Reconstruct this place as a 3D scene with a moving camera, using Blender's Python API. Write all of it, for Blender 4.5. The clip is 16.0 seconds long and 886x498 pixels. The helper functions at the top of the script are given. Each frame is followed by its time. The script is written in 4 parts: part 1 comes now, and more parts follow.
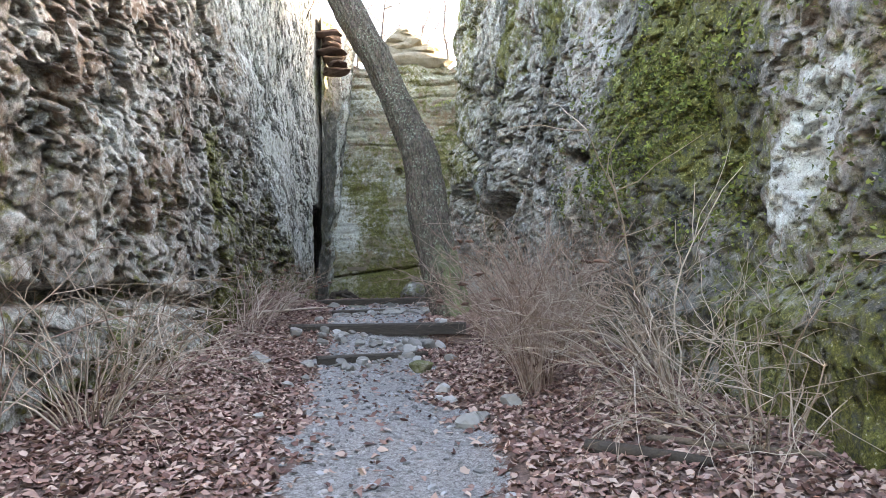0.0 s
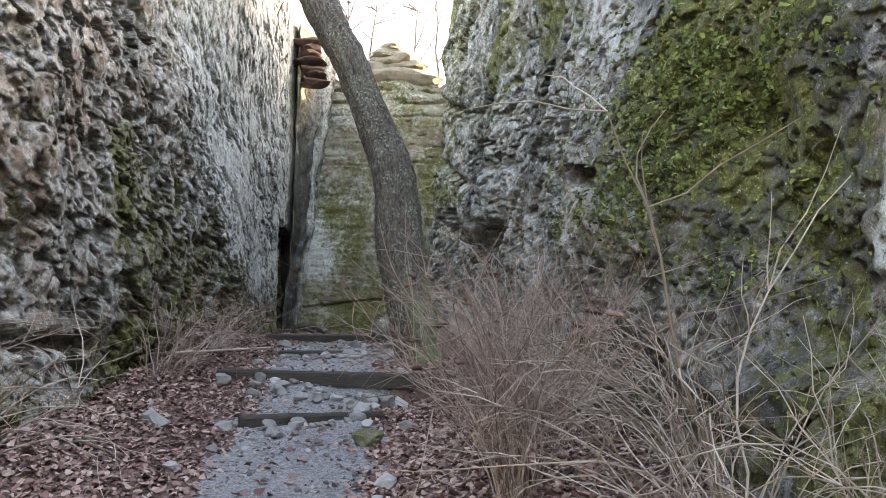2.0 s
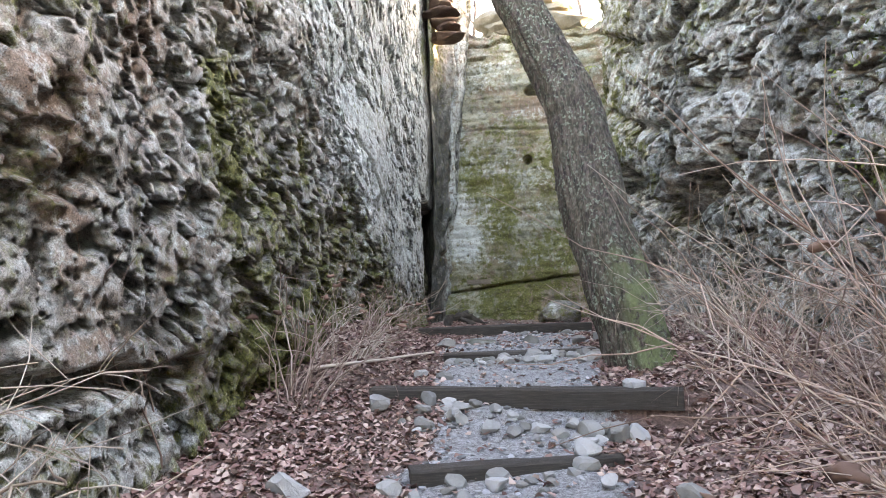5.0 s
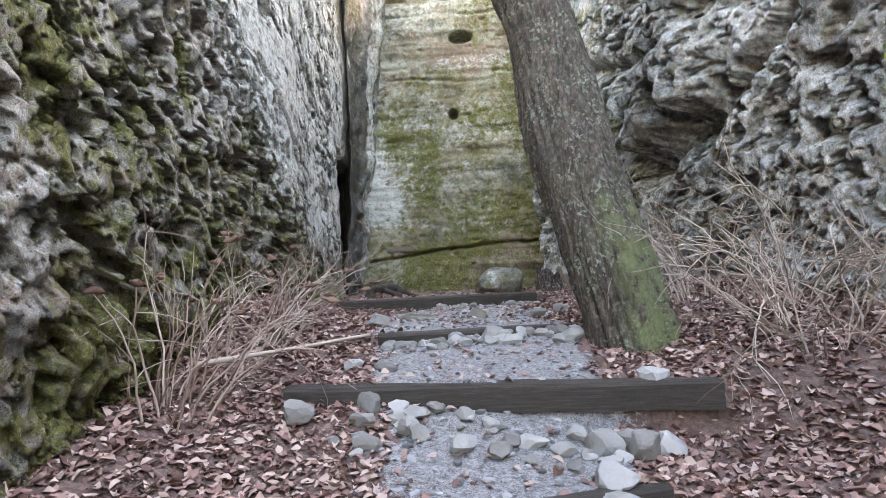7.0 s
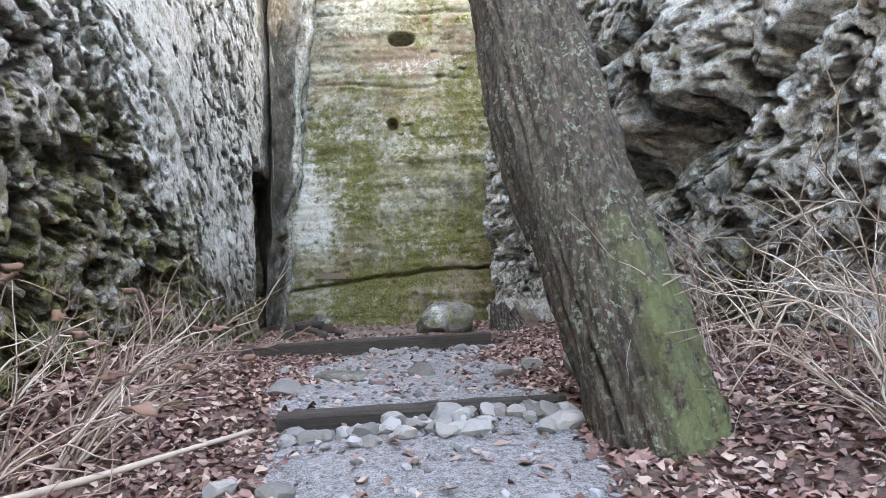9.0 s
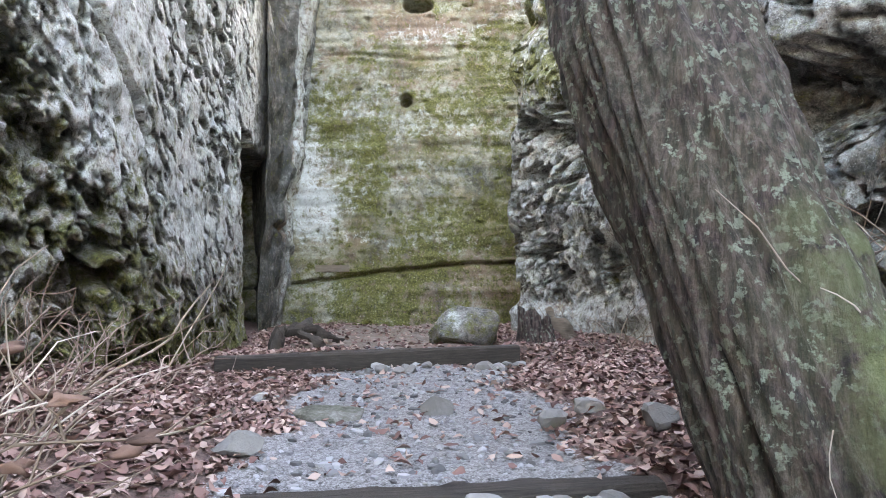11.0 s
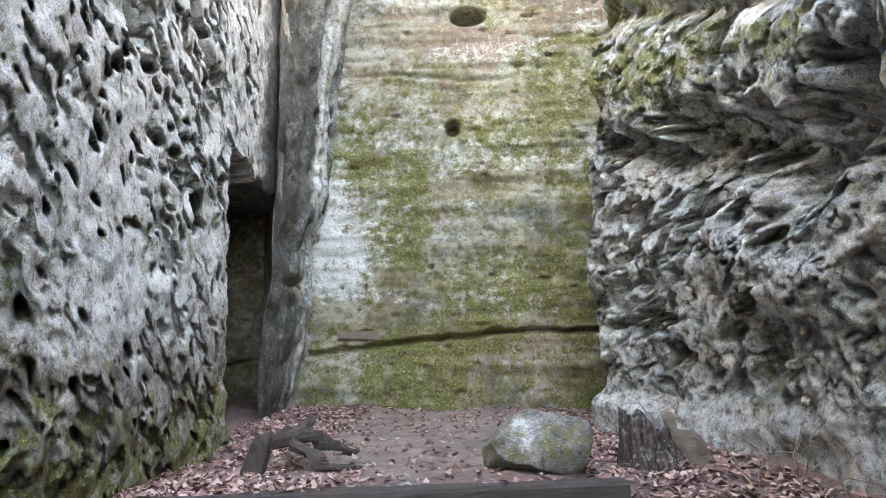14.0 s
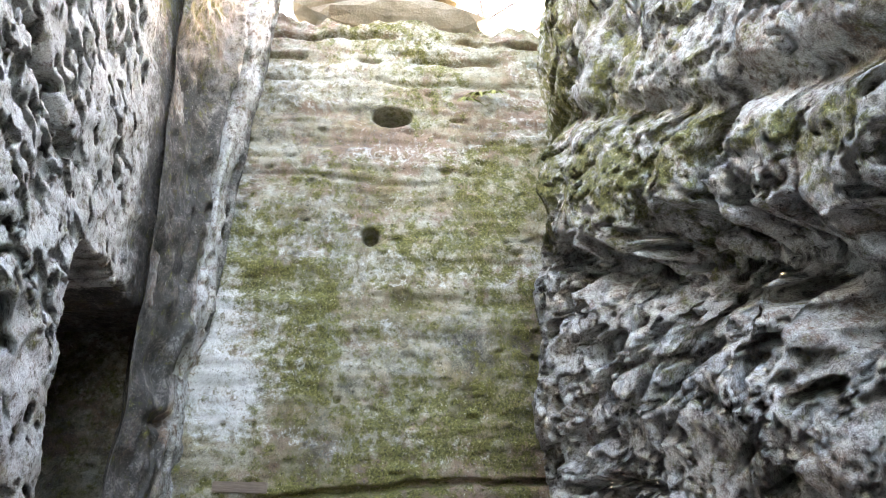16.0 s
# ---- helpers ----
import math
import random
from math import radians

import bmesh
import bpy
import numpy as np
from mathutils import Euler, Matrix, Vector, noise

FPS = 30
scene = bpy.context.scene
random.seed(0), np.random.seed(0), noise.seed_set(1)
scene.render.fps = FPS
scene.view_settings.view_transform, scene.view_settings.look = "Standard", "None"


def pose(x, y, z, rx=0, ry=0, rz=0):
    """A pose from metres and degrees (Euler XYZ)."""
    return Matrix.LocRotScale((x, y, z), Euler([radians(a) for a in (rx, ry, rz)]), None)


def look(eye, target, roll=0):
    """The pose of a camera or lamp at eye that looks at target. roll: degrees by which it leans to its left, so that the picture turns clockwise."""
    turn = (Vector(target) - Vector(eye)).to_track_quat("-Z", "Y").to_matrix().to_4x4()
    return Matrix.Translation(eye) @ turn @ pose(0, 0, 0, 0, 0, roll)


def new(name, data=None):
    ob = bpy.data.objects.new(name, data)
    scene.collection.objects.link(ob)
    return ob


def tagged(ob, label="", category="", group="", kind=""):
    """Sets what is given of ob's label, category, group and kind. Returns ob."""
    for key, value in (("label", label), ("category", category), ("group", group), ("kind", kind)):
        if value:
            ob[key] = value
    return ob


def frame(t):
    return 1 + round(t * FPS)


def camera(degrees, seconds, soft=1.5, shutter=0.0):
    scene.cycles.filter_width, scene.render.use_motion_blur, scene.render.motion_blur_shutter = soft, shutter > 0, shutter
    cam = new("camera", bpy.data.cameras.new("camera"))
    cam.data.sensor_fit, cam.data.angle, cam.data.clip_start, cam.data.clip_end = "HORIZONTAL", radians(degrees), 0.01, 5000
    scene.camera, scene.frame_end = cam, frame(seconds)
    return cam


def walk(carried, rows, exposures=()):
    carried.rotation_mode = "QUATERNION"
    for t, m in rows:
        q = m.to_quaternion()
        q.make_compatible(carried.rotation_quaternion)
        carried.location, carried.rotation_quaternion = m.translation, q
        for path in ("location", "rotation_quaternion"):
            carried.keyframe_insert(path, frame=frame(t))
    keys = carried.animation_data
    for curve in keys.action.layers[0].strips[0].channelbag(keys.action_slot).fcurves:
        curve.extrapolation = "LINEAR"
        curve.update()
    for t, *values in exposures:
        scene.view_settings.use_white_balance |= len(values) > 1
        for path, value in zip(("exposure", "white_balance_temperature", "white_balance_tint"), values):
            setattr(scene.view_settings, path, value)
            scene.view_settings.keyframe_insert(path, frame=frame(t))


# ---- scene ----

cam = camera(66.3, 16.0, soft=0.7)
PATH = [
    (0, (1.636, 0.831, 1.172), (1.578, 2.826, 1.3), -1.2),
    (0.5, (1.727, 1.361, 1.159), (1.739, 3.358, 1.269), -0.8),
    (1, (1.773, 1.868, 1.199), (1.839, 3.861, 1.359), -0.3),
    (1.5, (1.885, 2.462, 1.286), (1.97, 4.447, 1.513), 0.4),
    (2, (1.901, 3.0, 1.372), (1.87, 4.988, 1.588), 0.9),
    (2.5, (1.767, 3.647, 1.379), (1.625, 5.632, 1.579), 0.2),
    (3, (1.654, 4.138, 1.469), (1.381, 6.111, 1.656), -0.3),
    (3.5, (1.403, 4.552, 1.469), (1.012, 6.506, 1.638), -1.2),
    (3.7, (1.318, 4.692, 1.543), (0.888, 6.64, 1.688), -1.7),
    (5.8, (0.457, 6.689, 1.501), (0.115, 8.652, 1.67), -2.8),
    (6, (0.362, 6.862, 1.519), (0.061, 8.834, 1.667), -2.7),
    (6.5, (0.231, 7.351, 1.461), (0.009, 9.336, 1.558), -2.5),
    (7, (0.112, 7.874, 1.469), (-0.03, 9.868, 1.536), -2.6),
    (7.5, (0.016, 8.417, 1.537), (-0.035, 10.415, 1.605), -2.9),
    (8, (0.035, 8.982, 1.547), (0.034, 10.979, 1.646), -2.9),
    (8.5, (-0.01, 9.544, 1.55), (0.018, 11.539, 1.68), -2.6),
    (8.7, (0.007, 9.743, 1.595), (0.042, 11.739, 1.724), -2.5),
    (10.8, (-0.045, 11.692, 1.826), (-0.008, 13.691, 1.902), -0.7),
    (11, (-0.086, 11.827, 1.842), (-0.075, 13.825, 1.936), -0.8),
    (11.5, (-0.158, 12.212, 1.885), (-0.191, 14.208, 1.996), -1.2),
    (12, (-0.174, 12.712, 1.886), (-0.262, 14.709, 1.949), -1.4),
    (12.5, (-0.283, 13.211, 1.82), (-0.434, 15.205, 1.825), -1.7),
    (13, (-0.289, 13.678, 2.139), (-0.482, 15.666, 2.23), -0.9),
    (13.5, (-0.159, 14.141, 2.272), (-0.342, 16.119, 2.505), -0.2),
    (14, (-0.18, 14.761, 2.171), (-0.309, 16.741, 2.416), -0.3),
    (14.5, (-0.173, 15.41, 2.213), (-0.244, 17.393, 2.464), -0.2),
    (15, (-0.219, 15.788, 2.474), (-0.232, 17.765, 2.77), 0.5),
    (15.5, (-0.446, 16.049, 2.547), (-0.35, 17.998, 2.985), 0.6),
    (16, (-0.417, 16.474, 2.542), (-0.269, 18.38, 3.127), 0.3),
]
walk(cam, [(t, look(eye, target, roll)) for t, eye, target, roll in PATH], exposures=[(0, 4.35, 7550, 18), (1.0, 4.4, 7600, 18), (2.0, 4.1, 7650, 19), (3.0, 4.35, 7900, 20), (7, 5.0, 7900, 22), (11, 5.35, 7850, 22), (14.5, 5.55, 7800, 24), (16, 5.45, 7700, 25)])

# ---- light ----
SUN_AZ, SUN_EL = radians(62), radians(16)      # azimuth clockwise from +y
world = bpy.data.worlds.new("sky")
scene.world = world
world.use_nodes = True
wn = world.node_tree.nodes
sky = wn.new("ShaderNodeTexSky")
sky.sky_type, sky.sun_disc = "NISHITA", False
sky.sun_elevation, sky.sun_rotation = SUN_EL, SUN_AZ
sky.air_density, sky.dust_density, sky.ozone_density = 1.0, 3.5, 0.6
world.node_tree.links.new(sky.outputs[0], wn["Background"].inputs[0])
wn["Background"].inputs[1].default_value = 0.15
to_sun = Vector((math.sin(SUN_AZ) * math.cos(SUN_EL), math.cos(SUN_AZ) * math.cos(SUN_EL), math.sin(SUN_EL)))
sun_data = bpy.data.lights.new("sun", "SUN")
sun_data.energy, sun_data.angle, sun_data.color = 2.6, radians(0.6), (1.0, 0.9, 0.76)
sun = new("sun", sun_data)
sun.matrix_world = look(to_sun * 60 + Vector((0, 14, 0)), (0, 14, 0))


# ---- noise ----
def rnd(ix, iy, iz, seed):
    ix, iy, iz = (np.asarray(a, np.int64) for a in (ix, iy, iz))
    h = (ix * 374761393 + iy * 668265263 + iz * 2147483647 + seed * 974634777) & 0xFFFFFFFF
    h = ((h ^ (h >> 13)) * 1274126177) & 0xFFFFFFFF
    h = ((h ^ (h >> 16)) * 2246822519) & 0xFFFFFFFF
    return ((h ^ (h >> 15)) & 0xFFFFFF) / 16777216.0


def vnoise(x, y, z, seed=0):
    """Smooth value noise from -1 to 1."""
    x, y, z = np.broadcast_arrays(x, y, z)
    fx, fy, fz = np.floor(x), np.floor(y), np.floor(z)
    ix, iy, iz = fx.astype(np.int64), fy.astype(np.int64), fz.astype(np.int64)
    u, v, w = x - fx, y - fy, z - fz
    u, v, w = (a * a * (3 - 2 * a) for a in (u, v, w))
    total = 0
    for a in (0, 1):
        for b in (0, 1):
            for c in (0, 1):
                total = total + rnd(ix + a, iy + b, iz + c, seed) * (u if a else 1 - u) * (v if b else 1 - v) * (w if c else 1 - w)
    return total * 2 - 1


def fbm(x, y, z, octaves=4, seed=0, gain=0.5):
    total, amp = 0, 1.0
    for o in range(octaves):
        total = total + amp * vnoise(x, y, z, seed + o * 17)
        x, y, z, amp = x * 2.03, y * 2.03, z * 2.03, amp * gain
    return total


def pits(u, v, cell, low, high, share=1.0, seed=0):
    """Rounded hollows of a cell size, 0 outside and 1 at their bottom; low and high: their radius in cells."""
    a, b = u / cell, v / cell
    ia, ib = np.floor(a).astype(np.int64), np.floor(b).astype(np.int64)
    best = np.zeros(np.shape(a))
    for p in (-1, 0, 1):
        for q in (-1, 0, 1):
            ja, jb = ia + p, ib + q
            ca, cb = ja + 0.15 + 0.7 * rnd(ja, jb, 0 * ja, seed), jb + 0.15 + 0.7 * rnd(ja, jb, 0 * ja + 1, seed)
            r = low + (high - low) * rnd(ja, jb, 0 * ja + 2, seed)
            d = np.hypot(a - ca, (b - cb) * (0.8 + 0.7 * rnd(ja, jb, 0 * ja + 5, seed))) / r
            on = rnd(ja, jb, 0 * ja + 3, seed) < share
            best = np.maximum(best, np.where(on, ramp(1 - d, 0, 0.32) * (0.5 + 0.5 * rnd(ja, jb, 0 * ja + 4, seed)), 0))
    return best


def ramp(v, a, b):
    t = np.clip((v - a) / (b - a), 0, 1)
    return t * t * (3 - 2 * t)


def blob(u, v, cu, cv, ru, rv, edge=0.5):
    """1 within an ellipse, falling to 0 at its rim over the given share of the radius."""
    return 1 - ramp(np.hypot((u - cu) / ru, (v - cv) / rv), 1 - edge, 1)


def creases(x, y, z, octaves=4, seed=0):
    """Sharp-edged relief from 0 to about 1."""
    total, amp = 0, 0.55
    for o in range(octaves):
        total = total + amp * (1 - np.abs(vnoise(x, y, z, seed + o * 13)) * 2)
        x, y, z, amp = x * 2.1, y * 2.1, z * 2.1, amp * 0.5
    return total


def patches(u, v, scale, seed, low=-0.15, high=0.3):
    """1 in scattered patches about scale metres wide, 0 between them."""
    return ramp(fbm(u / scale, v / scale, 0 * u, 3, seed), low, high)


def hollows(u, v, scale, seed, low=0.15, high=0.35):
    """Ragged steep-sided hollows about scale metres wide, 0 between them."""
    return ramp(fbm(u / scale, v / scale, 0 * u, 4, seed, 0.55), low, high)


def near_line(u, v, points, width):
    """1 on a line over (u, v) that is given at rising u, 0 beyond width."""
    us, vs = zip(*points)
    d = np.abs(v - np.interp(u, us, vs))
    inside = ramp(u, us[0] - 0.1, us[0]) * (1 - ramp(u, us[-1], us[-1] + 0.1))
    return (1 - ramp(d, 0.4 * width, width)) * inside


# ---- meshes ----
class Geo:
    def __init__(self):
        self.v, self.f, self.n = [], [], 0

    def add(self, verts, faces):
        self.v.append(np.asarray(verts, float).reshape(-1, 3))
        self.f.extend([tuple(i + self.n for i in face) for face in faces])
        self.n += len(self.v[-1])

    def mesh(self, name, smooth=True):
        me = bpy.data.meshes.new(name)
        me.from_pydata(np.concatenate(self.v).tolist(), [], self.f)
        if smooth:
            me.shade_smooth()
        return me


def part(name, geo, mat, parent=None, label="", smooth=True):
    me = geo if isinstance(geo, bpy.types.Mesh) else geo.mesh(name, smooth)
    if mat and not me.materials:
        me.materials.append(mat)
    ob = new(name, me)
    ob.parent = parent
    if label:
        ob["label"] = label
    return ob


def thing(name, place, label, category, group="", kind=""):
    ob = new(name)
    ob.location = place
    return tagged(ob, label, category, group, kind)


def grid_mesh(name, P, mask=None, flip=False):
    """A sheet from an array of rows of places; mask: four values a point."""
    rows, cols = P.shape[:2]
    me = bpy.data.meshes.new(name)
    i = np.arange(rows * cols).reshape(rows, cols)
    quads = np.stack([i[:-1, :-1], i[:-1, 1:], i[1:, 1:], i[1:, :-1]], -1).reshape(-1, 4)
    if flip:
        quads = quads[:, ::-1]
    me.vertices.add(rows * cols)
    me.vertices.foreach_set("co", P.reshape(-1).astype(np.float32))
    me.loops.add(quads.size)
    me.loops.foreach_set("vertex_index", quads.reshape(-1).astype(np.int32))
    me.polygons.add(len(quads))
    me.polygons.foreach_set("loop_start", np.arange(0, quads.size, 4, dtype=np.int32))
    me.update(calc_edges=True)
    me.shade_smooth()
    if mask is not None:
        layer = me.attributes.new("mask", "FLOAT_COLOR", "POINT")
        layer.data.foreach_set("color", np.clip(mask, 0, 1).reshape(-1).astype(np.float32))
    return me


def tube(points, radii, sides=5, cap=True):
    """A tapered round bar along points."""
    p = np.asarray(points, float)
    r = np.broadcast_to(np.asarray(radii, float), (len(p),))
    d = np.gradient(p, axis=0)
    d /= np.linalg.norm(d, axis=1)[:, None] + 1e-9
    ref = np.array([0.31, 0.17, 0.93]) if abs(d[0, 2]) < 0.8 else np.array([0.9, 0.3, 0.1])
    a = np.cross(d, ref)
    a /= np.linalg.norm(a, axis=1)[:, None] + 1e-9
    b = np.cross(d, a)
    ang = np.arange(sides) * 2 * np.pi / sides
    ring = p[:, None] + r[:, None, None] * (np.cos(ang)[None, :, None] * a[:, None] + np.sin(ang)[None, :, None] * b[:, None])
    faces = [(k * sides + j, k * sides + (j + 1) % sides, (k + 1) * sides + (j + 1) % sides, (k + 1) * sides + j)
             for k in range(len(p) - 1) for j in range(sides)]
    if cap:
        faces += [tuple(range(sides))[::-1], tuple(range((len(p) - 1) * sides, len(p) * sides))]
    return ring.reshape(-1, 3), faces


def ball(level):
    bm = bmesh.new()
    bmesh.ops.create_icosphere(bm, subdivisions=level, radius=1)
    v = np.array([x.co[:] for x in bm.verts])
    f = [tuple(x.index for x in face.verts) for face in bm.faces]
    bm.free()
    return v, f


BALLS = {k: ball(k) for k in (1, 2, 3, 5)}


def stone(size, seed, level=2, rough=0.25, blocky=0.5, cut=(0.45, 0.8)):
    """An uneven stone about its own middle, with flattened sides."""
    v, f = BALLS[level]
    rng = np.random.default_rng(seed)
    s = np.asarray(size, float) / 2
    v = v.copy()
    for _ in range(int(6 + 12 * blocky)):
        n = rng.normal(size=3)
        n /= np.linalg.norm(n)
        h = rng.uniform(*cut)
        over = np.maximum(v @ n - h, 0)
        v -= over[:, None] * n
    o = rng.uniform(0, 50, 3)
    v *= (1 + rough * fbm(v[:, 0] * 1.4 + o[0], v[:, 1] * 1.4 + o[1], v[:, 2] * 1.4 + o[2], 3, seed))[:, None]
    return v * s, f


# ---- materials ----
def material(name):
    mat = bpy.data.materials.new(name)
    mat.use_nodes = True
    nt = mat.node_tree
    return mat, nt, nt.nodes["Principled BSDF"]


def node(nt, kind, **inputs):
    n = nt.nodes.new(kind)
    for key, value in inputs.items():
        n.inputs[key.replace("_", " ")].default_value = value
    return n


def noise_node(nt, scale, detail=5.0, rough=0.6, coords=None, stretch=None):
    n = node(nt, "ShaderNodeTexNoise", Scale=scale, Detail=detail, Roughness=rough)
    if coords is None:
        coords = nt.nodes.new("ShaderNodeTexCoord").outputs["Object"]
    if stretch:
        m = nt.nodes.new("ShaderNodeMapping")
        m.inputs["Scale"].default_value = stretch
        nt.links.new(coords, m.inputs["Vector"])
        coords = m.outputs[0]
    nt.links.new(coords, n.inputs["Vector"])
    return n


def ramp_node(nt, source, stops):
    r = nt.nodes.new("ShaderNodeValToRGB")
    el = r.color_ramp.elements
    while len(el) < len(stops):
        el.new(0.5)
    for e, (pos, col) in zip(el, stops):
        e.position = pos
        e.color = (*col, 1) if len(col) == 3 else col
    nt.links.new(source, r.inputs[0])
    return r.outputs[0]


def mix(nt, fac, a, b, how="MIX"):
    m = nt.nodes.new("ShaderNodeMix")
    m.data_type, m.blend_type = "RGBA", how
    for sock, val in ((m.inputs[0], fac), (m.inputs[6], a), (m.inputs[7], b)):
        if isinstance(val, bpy.types.NodeSocket):
            nt.links.new(val, sock)
        elif isinstance(val, (int, float)):
            sock.default_value = val
        else:
            sock.default_value = (*val, 1)
    return m.outputs[2]


def bump(nt, bsdf, height, strength, distance):
    b = node(nt, "ShaderNodeBump", Strength=strength, Distance=distance)
    nt.links.new(height, b.inputs["Height"])
    nt.links.new(b.outputs[0], bsdf.inputs["Normal"])
    return b


def grey(v):
    return (v, v, v)


def cover(nt, mask, field, soft=0.1):
    """Breaks a mask up by a noise field, so that its value is about the share that is covered."""
    m = nt.nodes.new("ShaderNodeMath")
    m.operation = "MULTIPLY_ADD"
    nt.links.new(field, m.inputs[0])
    m.inputs[1].default_value = 4.5
    part_of = nt.nodes.new("ShaderNodeMath")
    part_of.operation = "MULTIPLY"
    nt.links.new(mask, part_of.inputs[0])
    part_of.inputs[1].default_value = 0.82
    nt.links.new(part_of.outputs[0], m.inputs[2])
    return ramp_node(nt, shift(nt, m.outputs[0], -2.25), [(0.5 - 1.6 * soft, grey(0)), (0.5 + 1.6 * soft, grey(0.92))])


def shift(nt, value, by):
    m = nt.nodes.new("ShaderNodeMath")
    nt.links.new(value, m.inputs[0])
    m.inputs[1].default_value = by
    return m.outputs[0]


def rock_material(name, light, mid, dark, tan):
    """Weathered sandstone; the mesh's mask gives moss, pale lichen, brown stain and dark patina with painted shade."""
    mat, nt, bsdf = material(name)
    link = nt.links.new
    at = nt.nodes.new("ShaderNodeAttribute")
    at.attribute_name = "mask"
    sep = nt.nodes.new("ShaderNodeSeparateColor")
    link(at.outputs["Color"], sep.inputs[0])
    big, patch = noise_node(nt, 0.9, 8, 0.65), noise_node(nt, 2.6, 10, 0.72)
    fine, small = noise_node(nt, 9.0, 9, 0.72), noise_node(nt, 27, 7, 0.74)
    grain, bed = noise_node(nt, 95, 5, 0.75), noise_node(nt, 1.0, 6, 0.65, stretch=(1.4, 1.4, 3.4))
    pock, pore = noise_node(nt, 13, 5, 0.62), noise_node(nt, 34, 4, 0.62)
    col = ramp_node(nt, big.outputs[0], [(0.34, dark), (0.45, mid), (0.55, light), (0.7, mid)])
    col = mix(nt, ramp_node(nt, bed.outputs[0], [(0.49, grey(0)), (0.66, grey(0.65))]), col, tan)
    col = mix(nt, ramp_node(nt, fine.outputs[0], [(0.38, grey(0.8)), (0.46, grey(0))]), col, dark)
    # brown iron stain
    f = cover(nt, sep.outputs[2], patch.outputs[0], 0.2)
    col = mix(nt, f, col, mix(nt, small.outputs[0], (0.15, 0.10, 0.07), (0.31, 0.235, 0.18)))
    # pale grey-green lichen crust
    f = cover(nt, sep.outputs[1], mix(nt, 0.35, fine.outputs[0], small.outputs[0]), 0.16)
    col = mix(nt, f, col, mix(nt, big.outputs[0], (0.45, 0.52, 0.48), (0.64, 0.65, 0.62)))
    # dark algae patina, and shade painted into the recesses around the rib
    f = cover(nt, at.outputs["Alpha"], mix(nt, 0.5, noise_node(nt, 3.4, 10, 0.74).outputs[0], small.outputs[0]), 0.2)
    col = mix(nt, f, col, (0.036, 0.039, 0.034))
    # moss
    f = cover(nt, sep.outputs[0], noise_node(nt, 5.5, 10, 0.75).outputs[0], 0.18)
    col = mix(nt, f, col, mix(nt, ramp_node(nt, small.outputs[0], [(0.4, grey(0)), (0.62, grey(1))]), (0.045, 0.055, 0.014), (0.19, 0.19, 0.05)))
    # crumbs of lichen, and dark specks that paint the shade of small holes
    col = mix(nt, ramp_node(nt, small.outputs[0], [(0.60, grey(0)), (0.64, grey(0.6))]), col, (0.50, 0.51, 0.46))
    col = mix(nt, ramp_node(nt, small.outputs[0], [(0.365, grey(0.9)), (0.40, grey(0))]), col, (0.045, 0.042, 0.036))
    col = mix(nt, 0.6, col, ramp_node(nt, grain.outputs[0], [(0.36, grey(0.12)), (0.5, grey(0.5)), (0.64, grey(0.92))]), "OVERLAY")
    link(col, bsdf.inputs["Base Color"])
    bsdf.inputs["Roughness"].default_value = 0.92
    bsdf.inputs["Specular IOR Level"].default_value = 0.25
    # small sharp-rimmed pocks in an otherwise even skin
    cups = mix(nt, 0.4, ramp_node(nt, pock.outputs[0], [(0.33, grey(0)), (0.37, grey(1))]), ramp_node(nt, pore.outputs[0], [(0.34, grey(0)), (0.40, grey(1))]))
    h = mix(nt, 0.5, cups, mix(nt, 0.45, small.outputs[0], grain.outputs[0]))
    bump(nt, bsdf, h, 1.0, 0.04)
    return mat


def plain(name, stops, scale=6.0, rough=0.85, bumpy=0.4, depth=0.02, stretch=None, vary=0.0, spec=0.3):
    """A material of a few natural tones, mottled at two scales; vary: tone from object or island to object or island."""
    mat, nt, bsdf = material(name)
    a, b = noise_node(nt, scale, 6, 0.65, stretch=stretch), noise_node(nt, scale * 9, 5, 0.7, stretch=stretch)
    m = mix(nt, 0.35, a.outputs[0], b.outputs[0])
    if vary:
        g = nt.nodes.new("ShaderNodeNewGeometry")
        o = nt.nodes.new("ShaderNodeObjectInfo")
        s = nt.nodes.new("ShaderNodeMath")
        s.operation = "ADD"
        nt.links.new(g.outputs["Random Per Island"], s.inputs[0])
        nt.links.new(o.outputs["Random"], s.inputs[1])
        fr = nt.nodes.new("ShaderNodeMath")
        fr.operation = "FRACT"
        nt.links.new(s.outputs[0], fr.inputs[0])
        m = mix(nt, vary, m, fr.outputs[0])
    col = ramp_node(nt, m, stops)
    nt.links.new(col, bsdf.inputs["Base Color"])
    bsdf.inputs["Roughness"].default_value = rough
    bsdf.inputs["Specular IOR Level"].default_value = spec
    if bumpy:
        bump(nt, bsdf, b.outputs[0], bumpy, depth)
    return mat


